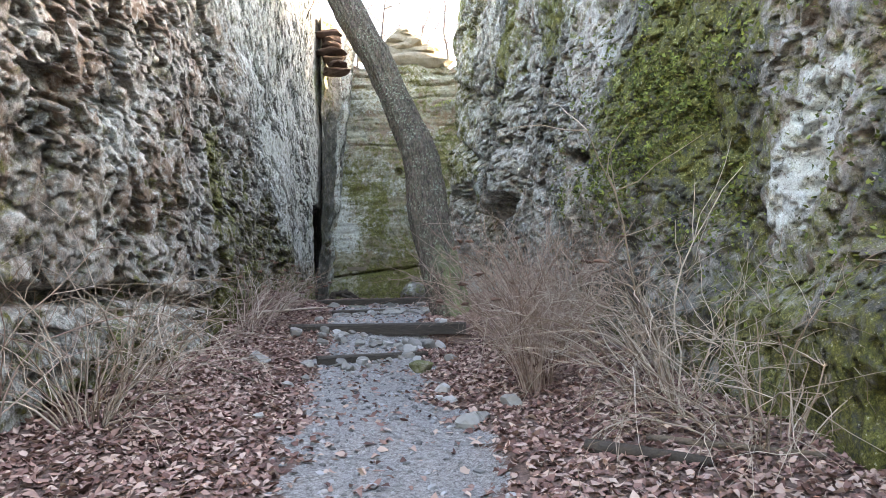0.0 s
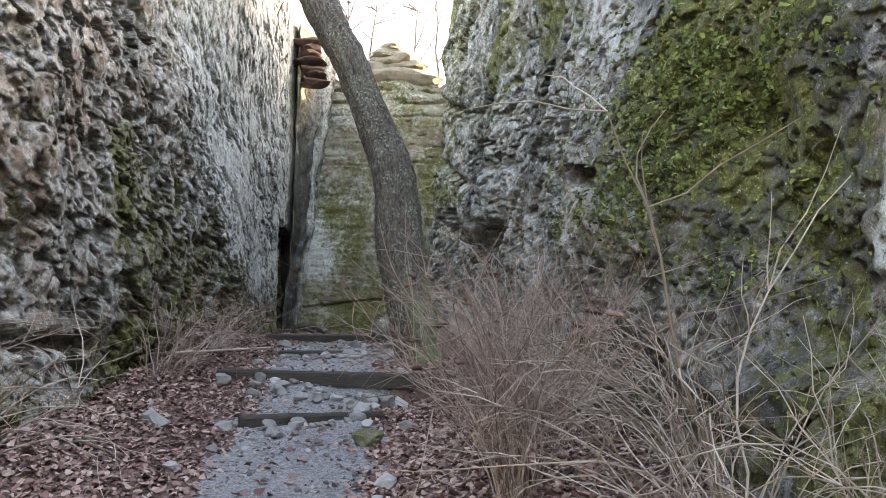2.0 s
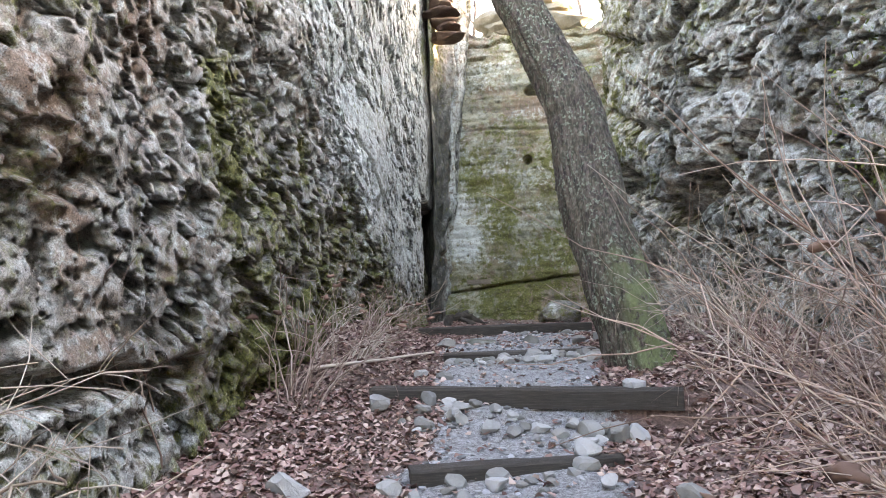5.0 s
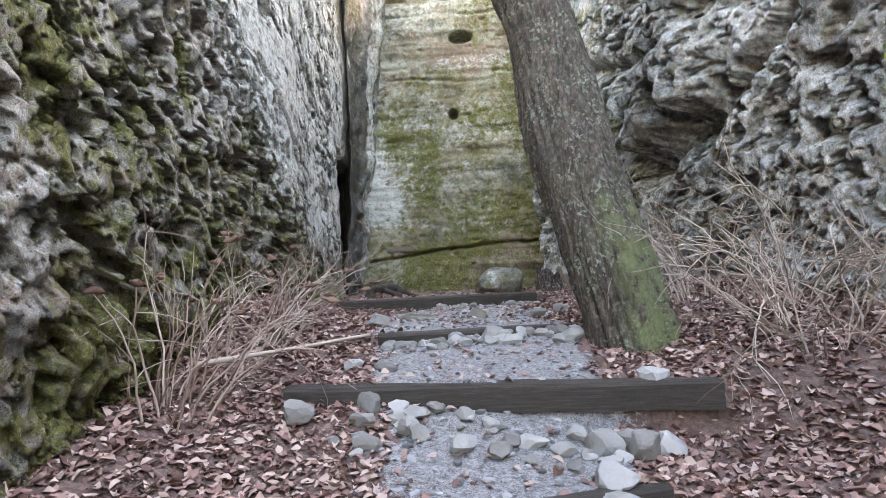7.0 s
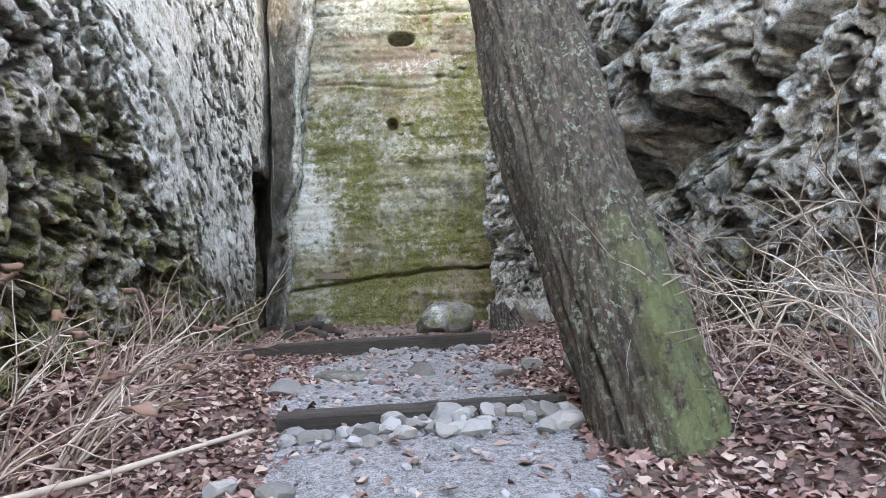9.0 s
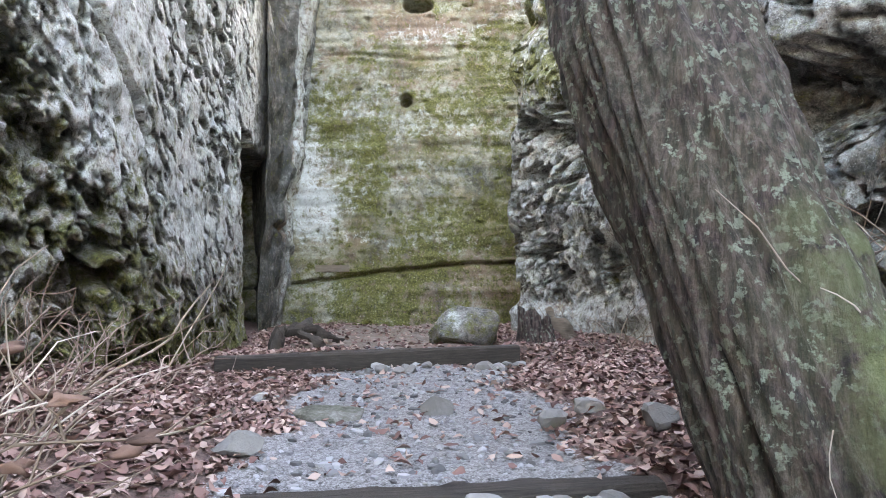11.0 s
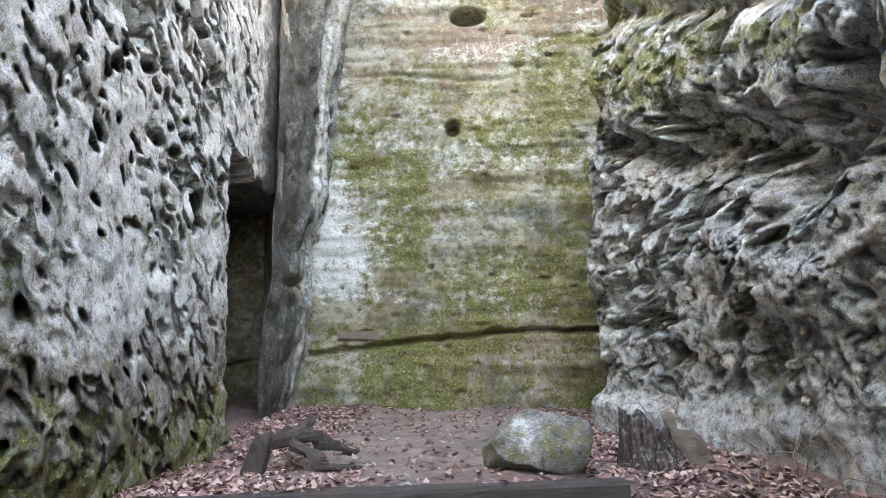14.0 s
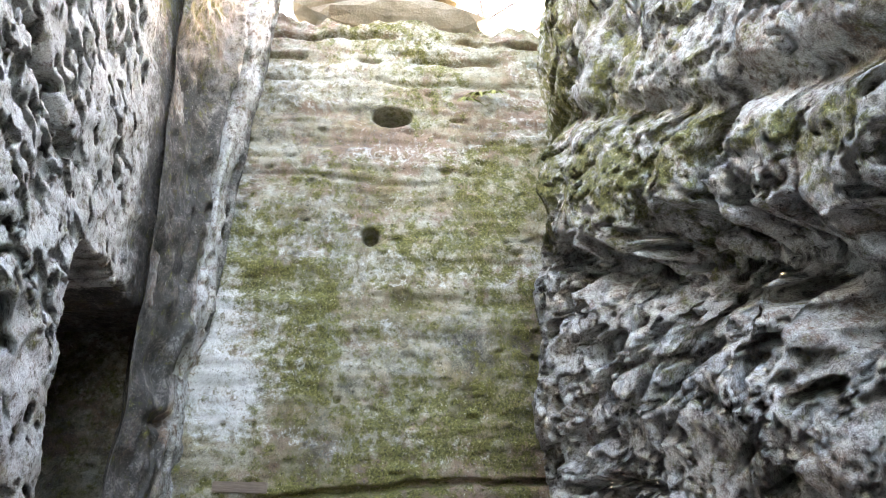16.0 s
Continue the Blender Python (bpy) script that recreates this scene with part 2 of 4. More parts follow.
ROCK_W = rock_material("sandstone_west", (0.37, 0.36, 0.33), (0.25, 0.24, 0.21), (0.075, 0.072, 0.06), (0.28, 0.215, 0.155))
ROCK_E = rock_material("sandstone_east", (0.34, 0.335, 0.315), (0.23, 0.222, 0.20), (0.075, 0.072, 0.065), (0.26, 0.205, 0.15))
ROCK_B = rock_material("sandstone_back", (0.37, 0.38, 0.31), (0.26, 0.25, 0.175), (0.12, 0.11, 0.06), (0.28, 0.22, 0.13))
STONE = plain("limestone", [(0.25, (0.162, 0.157, 0.145)), (0.5, (0.281, 0.276, 0.259)), (0.75, (0.399, 0.395, 0.383))], 5, 0.9, 0.6, 0.02, vary=0.5)
GRAVEL = plain("gravel_stone", [(0.2, (0.109, 0.109, 0.109)), (0.5, (0.239, 0.239, 0.242)), (0.8, (0.376, 0.376, 0.383))], 8, 0.9, 0.4, 0.01, vary=0.75)
MOSSY = plain("mossy_stone", [(0.35, (0.07, 0.075, 0.04)), (0.5, (0.15, 0.15, 0.07)), (0.65, (0.30, 0.29, 0.24))], 5, 0.95, 0.8, 0.03)
LEAF = plain("dead_leaf", [(0.1, (0.09, 0.047, 0.041)), (0.35, (0.207, 0.117, 0.099)), (0.6, (0.306, 0.198, 0.167)), (0.85, (0.45, 0.342, 0.288))], 14, 0.75, 0.3, 0.005, vary=0.85)
TIMBER = plain("dark_timber", [(0.3, (0.035, 0.03, 0.026)), (0.55, (0.075, 0.065, 0.055)), (0.75, (0.16, 0.14, 0.12))], 5, 0.85, 0.8, 0.02, stretch=(1, 14, 14))
OLDWOOD = plain("weathered_wood", [(0.3, (0.11, 0.09, 0.07)), (0.55, (0.21, 0.17, 0.13)), (0.75, (0.33, 0.28, 0.22))], 5, 0.85, 0.8, 0.02, stretch=(1, 12, 12))
STEM = plain("dry_stem", [(0.2, (0.192, 0.144, 0.104)), (0.5, (0.336, 0.272, 0.216)), (0.8, (0.496, 0.432, 0.36))], 9, 0.8, 0.3, 0.004, vary=0.7)
STEM_RED = plain("red_brown_stem", [(0.2, (0.16, 0.104, 0.08)), (0.5, (0.288, 0.208, 0.168)), (0.8, (0.416, 0.328, 0.272))], 9, 0.8, 0.3, 0.004, vary=0.7)
SEED = plain("dry_flower_head", [(0.3, (0.10, 0.06, 0.045)), (0.7, (0.22, 0.135, 0.10))], 20, 0.9, 0.5, 0.005, vary=0.5)
GREEN = plain("green_leaf", [(0.2, (0.04, 0.055, 0.014)), (0.5, (0.10, 0.13, 0.028)), (0.8, (0.2, 0.24, 0.055))], 10, 0.7, 0.3, 0.005, vary=0.8)
BOULDER = plain("lichened_boulder", [(0.32, (0.05, 0.052, 0.035)), (0.45, (0.14, 0.14, 0.11)), (0.56, (0.22, 0.22, 0.19)), (0.66, (0.40, 0.41, 0.38))], 4, 0.9, 0.9, 0.04)
SANDSTONE = plain("bare_sandstone", [(0.3, (0.105, 0.09, 0.06)), (0.5, (0.21, 0.188, 0.135)), (0.68, (0.3, 0.277, 0.217))], 3, 0.9, 0.9, 0.05)
FROND = plain("fern_frond", [(0.2, (0.09, 0.11, 0.02)), (0.5, (0.19, 0.22, 0.05)), (0.8, (0.30, 0.31, 0.10))], 12, 0.7, 0.3, 0.004, vary=0.6)
ROOT = plain("dark_driftwood", [(0.3, (0.028, 0.025, 0.021)), (0.6, (0.077, 0.063, 0.052)), (0.8, (0.154, 0.133, 0.112))], 6, 0.85, 0.8, 0.02)


def bark_material():
    mat, nt, bsdf = material("furrowed_bark")
    link = nt.links.new
    furrow = noise_node(nt, 17, 8, 0.72, stretch=(1.6, 1.6, 0.3))
    fine, spots = noise_node(nt, 42, 6, 0.7), noise_node(nt, 23, 5, 0.6)
    at = nt.nodes.new("ShaderNodeAttribute")
    at.attribute_name = "mask"
    sep = nt.nodes.new("ShaderNodeSeparateColor")
    link(at.outputs["Color"], sep.inputs[0])
    col = ramp_node(nt, furrow.outputs[0], [(0.40, (0.016, 0.012, 0.011)), (0.5, (0.065, 0.047, 0.042)), (0.62, (0.15, 0.117, 0.102))])
    where = ramp_node(nt, noise_node(nt, 2.6, 4, 0.6).outputs[0], [(0.42, grey(0.25)), (0.58, grey(1))])
    lich = mix(nt, 1.0, ramp_node(nt, spots.outputs[0], [(0.54, grey(0)), (0.585, grey(0.95))]), where, "MULTIPLY")
    col = mix(nt, mix(nt, 1.0, lich, ramp_node(nt, fine.outputs[0], [(0.38, grey(0)), (0.5, grey(1))]), "MULTIPLY"), col, (0.27, 0.33, 0.255))
    f = mix(nt, 1.0, sep.outputs[0], ramp_node(nt, noise_node(nt, 6, 8, 0.7).outputs[0], [(0.38, grey(0)), (0.52, grey(1))]), "MULTIPLY")
    col = mix(nt, f, col, mix(nt, fine.outputs[0], (0.07, 0.09, 0.025), (0.24, 0.29, 0.15)))
    plate = noise_node(nt, 2.2, 5, 0.6)
    col = mix(nt, 0.5, col, ramp_node(nt, plate.outputs[0], [(0.4, (0.36, 0.30, 0.29)), (0.6, (0.62, 0.60, 0.58))]), "OVERLAY")
    link(col, bsdf.inputs["Base Color"])
    bsdf.inputs["Roughness"].default_value = 0.9
    bump(nt, bsdf, mix(nt, 0.35, furrow.outputs[0], fine.outputs[0]), 1.0, 0.06)
    return mat


BARK = bark_material()


def ground_material():
    mat, nt, bsdf = material("forest_floor")
    link = nt.links.new
    at = nt.nodes.new("ShaderNodeAttribute")
    at.attribute_name = "mask"
    sep = nt.nodes.new("ShaderNodeSeparateColor")
    link(at.outputs["Color"], sep.inputs[0])
    n1, n2, n3 = noise_node(nt, 3.5, 8, 0.7), noise_node(nt, 24, 8, 0.75), noise_node(nt, 90, 4, 0.7)
    soil = ramp_node(nt, n2.outputs[0], [(0.35, (0.06, 0.04, 0.032)), (0.5, (0.14, 0.09, 0.075)), (0.65, (0.23, 0.155, 0.125))])
    grit = ramp_node(nt, mix(nt, 0.5, n2.outputs[0], n3.outputs[0]), [(0.41, (0.075, 0.072, 0.068)), (0.5, (0.22, 0.216, 0.212)), (0.59, (0.38, 0.38, 0.385))])
    dirt = ramp_node(nt, mix(nt, 0.4, n1.outputs[0], n2.outputs[0]), [(0.38, (0.10, 0.075, 0.06)), (0.55, (0.22, 0.175, 0.14)), (0.68, (0.33, 0.28, 0.24))])
    col = mix(nt, sep.outputs[1], soil, dirt)
    edge = nt.nodes.new("ShaderNodeMath")
    edge.operation = "MULTIPLY_ADD"
    link(n2.outputs[0], edge.inputs[0])
    edge.inputs[1].default_value = 1.2
    link(sep.outputs[0], edge.inputs[2])
    col = mix(nt, ramp_node(nt, edge.outputs[0], [(0.95, grey(0)), (1.0, grey(1))]), col, grit)
    link(col, bsdf.inputs["Base Color"])
    bsdf.inputs["Roughness"].default_value = 0.92
    bump(nt, bsdf, mix(nt, 0.5, n2.outputs[0], n3.outputs[0]), 0.8, 0.03)
    return mat


GROUND = ground_material()


# ---- ground ----
TRAIL_Y = [-40, -5, 0, 5, 8.8, 10.6, 14, 16, 18.7, 21, 26]
TRAIL_X = [1.6, 1.6, 1.5, 1.14, 0.55, 0.25, -0.12, -0.26, -0.37, -0.6, -0.8]
TRAIL_W = [0.7, 0.7, 0.66, 0.64, 0.66, 0.68, 0.78, 0.92, 0.95, 0.7, 0.6]
BANK_Y = [0, 5, 10.6, 11.4, 12.1, 12.8, 13.7, 15, 17, 19, 20, 22, 27]
BANK_L = [0.8, 0.45, -0.6, -0.8, -1.15, -1.65, -1.35, -1.25, -1.45, -2.4, -2.95, -3.2, -3.2]
BANK_R = [2.2, 1.8, 1.0, 1.15, 1.5, 1.85, 1.35, 1.1, 0.75, 0.85, 1.05, 1.3, 1.3]
# timber steps: both ends, height of the top
BEAMS = [((-0.62, 11.18), (1.02, 11.80), 0.235), ((-1.48, 12.96), (1.66, 12.74), 0.645), ((-1.12, 15.00), (0.98, 15.22), 0.85), ((-2.62, 19.51), (0.86, 20.27), 1.035)]


def beam_y(beam, x):
    (x0, y0), (x1, y1), _ = beam
    return y0 + (y1 - y0) * np.clip((x - x0) / (x1 - x0), -0.3, 1.3)


def ground_z(x, y):
    x, y = np.asarray(x, float), np.asarray(y, float)
    z = np.interp(y, [-2000, -60, -5, 0, 6, 10, 11.3], [-3.0, -1.5, -0.55, -0.30, -0.06, 0.04, 0.12])
    # treads: level behind each timber, falling a little to the next one's foot
    for beam, fall in zip(BEAMS, (0.31, 0.11, 0.0, -0.08)):
        top = beam[2] - 0.02
        by = beam_y(beam, x)
        soft_end = 0.05 + 1.2 * np.clip(np.maximum(x - beam[1][0], beam[0][0] - x), 0, 0.6)
        z = z + (top - z) * ramp(y, by - soft_end, by + soft_end)
        z = z + fall * ramp(y, by + 0.15, by + 2.0) * (y > by)
    off = np.abs(x - np.interp(y, TRAIL_Y, TRAIL_X)) - np.interp(y, TRAIL_Y, TRAIL_W)
    left = x < np.interp(y, TRAIL_Y, TRAIL_X)
    side = np.clip(np.where(left, np.interp(y, BANK_Y, BANK_L) - x, x - np.interp(y, BANK_Y, BANK_R)), 0, 2.2)
    rise = np.where(left, 0.22, np.interp(y, [5, 9, 13, 16, 20], [0.04, 0.08, 0.14, 0.16, 0.14])) * ramp(y, 4, 9)
    z = z + rise * side ** 1.15 * (1 - 0.55 * ramp(y, 19.5, 21.5))
    z = z + 0.05 * ramp(side, 0, 0.4) + 0.04 * fbm(x * 1.3, y * 1.3, 0 * x, 4, 5) + 0.012 * fbm(x * 7, y * 7, 0 * x, 3, 9) * (np.abs(y) < 60)
    return z


def gz(x, y):
    return float(ground_z(np.array([x]), np.array([y]))[0])


gx = np.concatenate([[-2500, -800, -250, -90, -40, -20, -12, -8, -6], np.arange(-4.6, 5.6, 0.055), [6, 8, 12, 20, 40, 90, 250, 800, 2500]])
gy = np.concatenate([[-2500, -800, -250, -90, -40, -20, -12, -8, -5, -3, -1, 1, 2], np.arange(3.0, 27.5, 0.055), [28, 30, 34, 40, 60, 120, 300, 900, 2500]])
GX, GY = np.meshgrid(gx, gy)
trail_off = np.abs(GX - np.interp(GY, TRAIL_Y, TRAIL_X)) - np.interp(GY, TRAIL_Y, TRAIL_W)
on_trail = (1 - ramp(trail_off + 0.22 * fbm(GX * 1.7, GY * 1.7, 0 * GX, 3, 3), -0.15, 0.3)) * (1 - ramp(GY, 19.6, 20.3)) * ramp(GY, -60, -40)
bare = blob(GX, GY, -0.9, 23.2, 2.4, 3.2, 0.4)
gmask = np.stack([on_trail * 0.75, bare, 0 * GX, np.ones_like(GX)], -1)
ground = part("ground", grid_mesh("ground", np.stack([GX, GY, ground_z(GX, GY)], -1), gmask), GROUND)
tagged(ground, "leaf-strewn brown forest soil with a pale gravel trail", "ground", kind="structure")

# ---- cliffs ----
ZS = np.concatenate([np.arange(-0.7, 0.6, 0.06), np.arange(0.6, 5.6, 0.0215), np.arange(5.6, 10.45, 0.06)])
def wall_top(y, high):
    return np.interp(y, [-4, 3, 8, 14, 18, 30], [5.6, 6.2, 7.6, high - 1.6, high, high])


OUT = np.array([0.12, 0.35, 0.8, 1.6, 3.0, 5.0, 8.0, 12.0])


def close_cliff(face, outward, top_noise=0.5):
    """Adds the level top and the far side to a face whose rows run upwards."""
    rows = [face]
    top = face[-1]
    for k, d in enumerate(OUT):
        row = top + np.asarray(outward) * d
        row[:, 2] += top_noise * fbm(row[:, 0] * 0.5, row[:, 1] * 0.5, 0 * row[:, 0] + 3, 4, 21) * min(1, d) + 0.1 * min(d, 1.5)
        rows.append(row[None])
    last = rows[-1][0]
    for drop in (0.5, 1.0):
        row = last + np.asarray(outward) * (0.8 * drop)
        row[:, 2] = last[:, 2] * (1 - drop) - 1.2 * drop
        rows.append(row[None])
    return np.concatenate(rows)


# west cliff
wy = np.concatenate([np.arange(-5, 3.5, 0.3), np.arange(3.5, 24.2, 0.0215), np.arange(24.2, 26.9, 0.08)])
Y, Z = np.meshgrid(wy, ZS)
Z = np.where(Z > 3, 3 + (Z - 3) * (wall_top(Y, 12.4) - 3) / 7.4, Z)
X = np.interp(Y, [-14, 3, 7, 10, 14, 16, 18, 20, 22, 24, 27], [-1.9, -1.95, -2.02, -2.25, -2.45, -2.65, -2.8, -3.02, -3.1, -3.25, -3.3])
d = 0.26 * fbm(Y * 0.33, Z * 0.3, 0 * Y + 7, 2, 1) * (1 - 0.75 * ramp(Y, 16, 19)) + 0.10 * (creases(Y * 0.4, Z * 0.6, 0 * Y, 3, 2) - 0.3) * (1 - 0.6 * ramp(Y, 16, 19)) + 0.022 * fbm(Y * 4, Z * 4, 0 * Y, 4, 4) - 0.03 * (Z - 3)
rough = ramp(Y, 5.0, 7.0) * (1 - ramp(Y + 0.8 * (Z - 2.5), 15.5, 18.5))         # honeycombed stretch
rough = np.clip(rough * (0.45 + 0.9 * ramp(fbm(Y * 0.6, Z * 0.7, 0 * Y, 3, 30), -0.5, 0.5)), 0, 1)
wu, wv = Y + 0.045 * fbm(Y * 5, Z * 5, 0 * Y, 4, 31), Z + 0.045 * fbm(Y * 5, Z * 5, 0 * Y + 9, 4, 32)
zone = ramp(Y + 0.3 * fbm(Z * 0.8, 0 * Z, 0 * Z, 3, 58), 10.8, 11.4) * (1 - ramp(Z + 0.14 * (Y - 11) + 0.4 * fbm(Y * 0.7, Z * 0.7, 0 * Y, 3, 59), 3.4, 4.0)) * (1 - ramp(Y, 17, 19.5))   # dark mossy crags
hole = rough * (0.26 * pits(wu, wv * 1.3, 0.8, 0.10, 0.24, 0.25, 40) + 0.20 * hollows(wu + wv * 0.3, wv * 1.3, 0.36, 41, 0.40, 0.47) + 0.10 * hollows(wu + wv * 0.2, wv * 1.3, 0.17, 42, 0.30, 0.38) + 0.04 * hollows(wu, wv * 1.2, 0.085, 55, 0.26, 0.36))
hole = hole + zone * (0.22 * hollows(wu + wv * 0.4, wv * 1.3, 0.40, 56, 0.34, 0.42) + 0.07 * hollows(wu, wv, 0.14, 60, 0.28, 0.36))
smooth = ramp(Y + 0.8 * (Z - 2.5), 14.0, 18.0) * (1 - ramp(Y, 23.9, 24.2))       # paler stretch with slanting small pits
sl, sv = wu * 0.75 - wv * 0.5, wv * 0.8 + wu * 0.55
hole = hole + smooth * (0.36 * patches(Y, Z, 0.9, 48, -0.2, 0.1) * pits(sl, sv * 1.9, 0.40, 0.12, 0.30, 0.42, 43) + 0.4 * pits(sl, sv * 1.7, 0.62, 0.08, 0.2, 0.4, 44) + 0.08 * hollows(sl * 0.6, sv * 1.5, 0.13, 45, 0.36, 0.44) * patches(Y, Z, 0.8, 49, -0.3, 0.1))
hole = hole + 0.32 * pits(sl, wv * 1.3, 0.27, 0.16, 0.40, 0.65, 57) * blob(Y, Z, 20.3, 4.15, 2.0, 0.8, 0.6)
for k, (cy, cz, ln, dp) in enumerate([(14.3, 4.6, 1.6, 0.22), (17.2, 3.9, 1.3, 0.2), (16.4, 5.9, 1.7, 0.25), (19.3, 5.2, 1.5, 0.2), (12.2, 3.5, 1.2, 0.2), (17.7, 3.5, 0.9, 0.3), (20.3, 4.85, 0.8, 0.28), (21.5, 5.3, 0.9, 0.28), (20.3, 6.6, 1.6, 0.22)]):
    d -= dp * near_line(Y, Z, [(cy - ln / 2, cz + ln * 0.36), (cy + ln / 2, cz - ln * 0.36)], 0.11 + 0.05 * fbm(Y * 3, Z * 3, 0 * Y, 3, 61))
# bedding gap above a lower block
gap = [(4.0, 1.32), (6.0, 1.22), (8.2, 1.18), (9.8, 1.08), (10.6, 1.05)]
d -= 0.28 * near_line(Y, Z + 0.05 * fbm(Y * 2, 0 * Y, 0 * Y, 3, 33), gap, 0.13)
lower = (1 - ramp(Z, 1.02, 1.16)) * (1 - ramp(Y, 10.3, 10.55))
d += lower * (0.0 + 0.10 * blob(Y, Z, 8.0, 0.7, 1.6, 0.8, 1.0)) * ramp(Y, 3, 5)
d -= 0.05 * (1 - ramp(Z, 0.7, 1.3)) * ramp(Y, 10.4, 10.7) * (1 - ramp(Y, 15, 17))  # undercut foot
d += 0.12 * blob(Y, Z, 19.0, 1.6, 2.4, 1.0, 1.0)                                   # swelling below the niche
hole = hole + 0.6 * blob(Y, Z, 21.2, 3.36, 0.19, 0.25, 0.3)                                # niche
cave_top = np.interp(Y, [22.0, 22.25, 22.6, 23.2, 24.1, 27], [3.0, 4.1, 4.3, 4.28, 4.22, 4.2]) + 0.12 * fbm(Y * 2.5, 0 * Y, 0 * Y, 3, 62)
behind = ramp(Y, 23.8, 24.0)                                                         # the face turns in behind the rib
cave = ramp(Y + 0.10 * fbm(Z * 1.4, 0 * Z, 0 * Z, 3, 8), 22.2, 22.36) * (1 - ramp(Z, cave_top - 0.08, cave_top + 0.06))
d -= np.maximum(3.4 * cave, -0.06 * behind)
d += 0.018 * fbm(Y * 6, Z * 6, 0 * Y, 4, 3)
d = np.where(Y < 3.5, d * 0.6, d)
hole = np.where((Y < 3.5) | (Y > 23.6), 0, hole) * (1 - cave)
face = np.stack([X + d - hole, Y + (0.5 + 0.75 * smooth) * hole, Z + 0.35 * hole], -1)
face[-30:, :, 2] += (np.linspace(0, 1, 30)[:, None] * 0.7 * fbm(wy * 0.6, 0 * wy, 0 * wy, 4, 77)[None])
mossy = ramp(fbm(Y * 0.5, Z * 0.35, 0 * Y, 4, 50), 0.0, 0.7) * 0.6 * (1 - 0.8 * smooth) + 0.9 * blob(Y, Z, 11.2, 2.9, 0.5, 1.3, 1) + 0.7 * (1 - ramp(Z, 0.6, 1.8)) * ramp(Y, 9, 11) + 0.5 * (1 - ramp(Z, 1.2, 2.4)) * ramp(Y, 17, 19)
mossy += 0.6 * zone + 0.9 * blob(Y + 0.25 * (Z - 3), Z, 11.2, 2.9, 0.22, 1.0, 0.7) + 0.9 * blob(Y + 0.3 * (Z - 3.3), Z, 13.6, 3.3, 0.3, 0.6, 0.7)
mossy += 0.8 * blob(Y, Z, 24.2, 8.5, 0.8, 1.2, 1) + 0.5 * (1 - ramp(Z, 0.1, 0.8))
pale = 0.32 + 0.42 * smooth * ramp(Z, 1.6, 2.6) + 0.7 * blob(Y, Z, 7.6, 2.9, 0.8, 0.7, 1) + 0.3 * lower + 0.9 * blob(Y, Z + 0.25 * (Y - 20.3), 20.3, 2.5, 1.1, 0.28, 0.8) - 0.1 * zone
brown = (0.6 * ramp(fbm(Y * 0.7, Z * 0.9, 0 * Y, 4, 51), 0.0, 0.5) + 0.35 * (1 - ramp(Y, 9, 11.5))) * (1 - 0.8 * smooth) + 0.15 * cave + 0.2 * zone
# the last two terms paint shade behind the rib and deep in the cave
patina_shade = (0.12 + 0.4 * ramp(fbm(Y * 0.8 + Z * 0.3, Z * 0.25, 0 * Y, 4, 52), 0.0, 0.6)) * (1 - 0.6 * smooth) + 0.08 * zone + 0.35 * blob(Y, Z, 19.5, 1.5, 3.0, 0.9, 0.6) + 0.5 * (1 - ramp(Y, 24.4, 24.9)) * ramp(Y, 23.7, 23.9) * ramp(Z, 2.8, 3.4) + 0.7 * ramp(Y, 24.2, 24.4) * (1 - ramp(Z, 2.6, 3.0))
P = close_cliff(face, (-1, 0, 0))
mask = np.concatenate([np.stack([mossy, pale, brown, patina_shade], -1)] + [np.stack([mossy, pale, brown, patina_shade], -1)[-1:]] * (len(P) - len(face)))
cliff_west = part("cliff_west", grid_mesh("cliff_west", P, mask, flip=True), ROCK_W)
tagged(cliff_west, "honeycombed grey sandstone cliff with lichen, moss and a dark cave", "cliff", kind="structure")

# upright rib between the cave and the back face
pz = np.arange(0.4, 11.2, 0.045)
edge = np.interp(pz, [0.4, 0.9, 3.1, 6.4, 8.0, 10.0, 11.2], [-3.42, -3.40, -3.18, -2.86, -2.66, -2.42, -2.3])
loop = np.concatenate([np.linspace(0, 1, 70), np.linspace(1, 2, 6)[1:], np.linspace(2, 3, 6)[1:], np.linspace(3, 4, 24)[1:]])
T, Z = np.meshgrid(loop, pz)
E = edge[:, None]
foot = 0.16 * (1 - ramp(Z, 2.2, 3.0))
RX = np.where(T < 1, -3.24 - foot + (E + 3.24 + foot) * T ** 1.3, np.where(T < 2, E + (-4.2 - E) * (T - 1), np.where(T < 3, -4.2 + 0.25 * (T - 2), -3.95 + (0.71 - foot) * (T - 3))))
RY = np.where(T < 1, 24.28 + 2.25 * T, np.where(T < 2, 26.53 + 0.1 * (T - 1), np.where(T < 3, 26.63 - 0.4 * (T - 2), 26.23 - 1.95 * (T - 3))))
push = 0.12 * fbm(T * 2.2, Z * 1.1, 0 * Z, 5, 400) - 0.15 * (1 - ramp(T - 0.03 * (Z - 4), 0.46, 0.54)) * ramp(T, 0.02, 0.1) * ramp(Z, 3.0, 3.5) - 0.22 * np.exp(-((T - 0.74 + 0.02 * fbm(Z, 0 * Z, 0 * Z, 3, 5)) / 0.03) ** 2) * ramp(Z, 4.5, 6) - 0.16 * pits(T * 2.3, Z * 0.6, 0.4, 0.2, 0.4, 0.4, 402) * ramp(T, 0.45, 0.55)
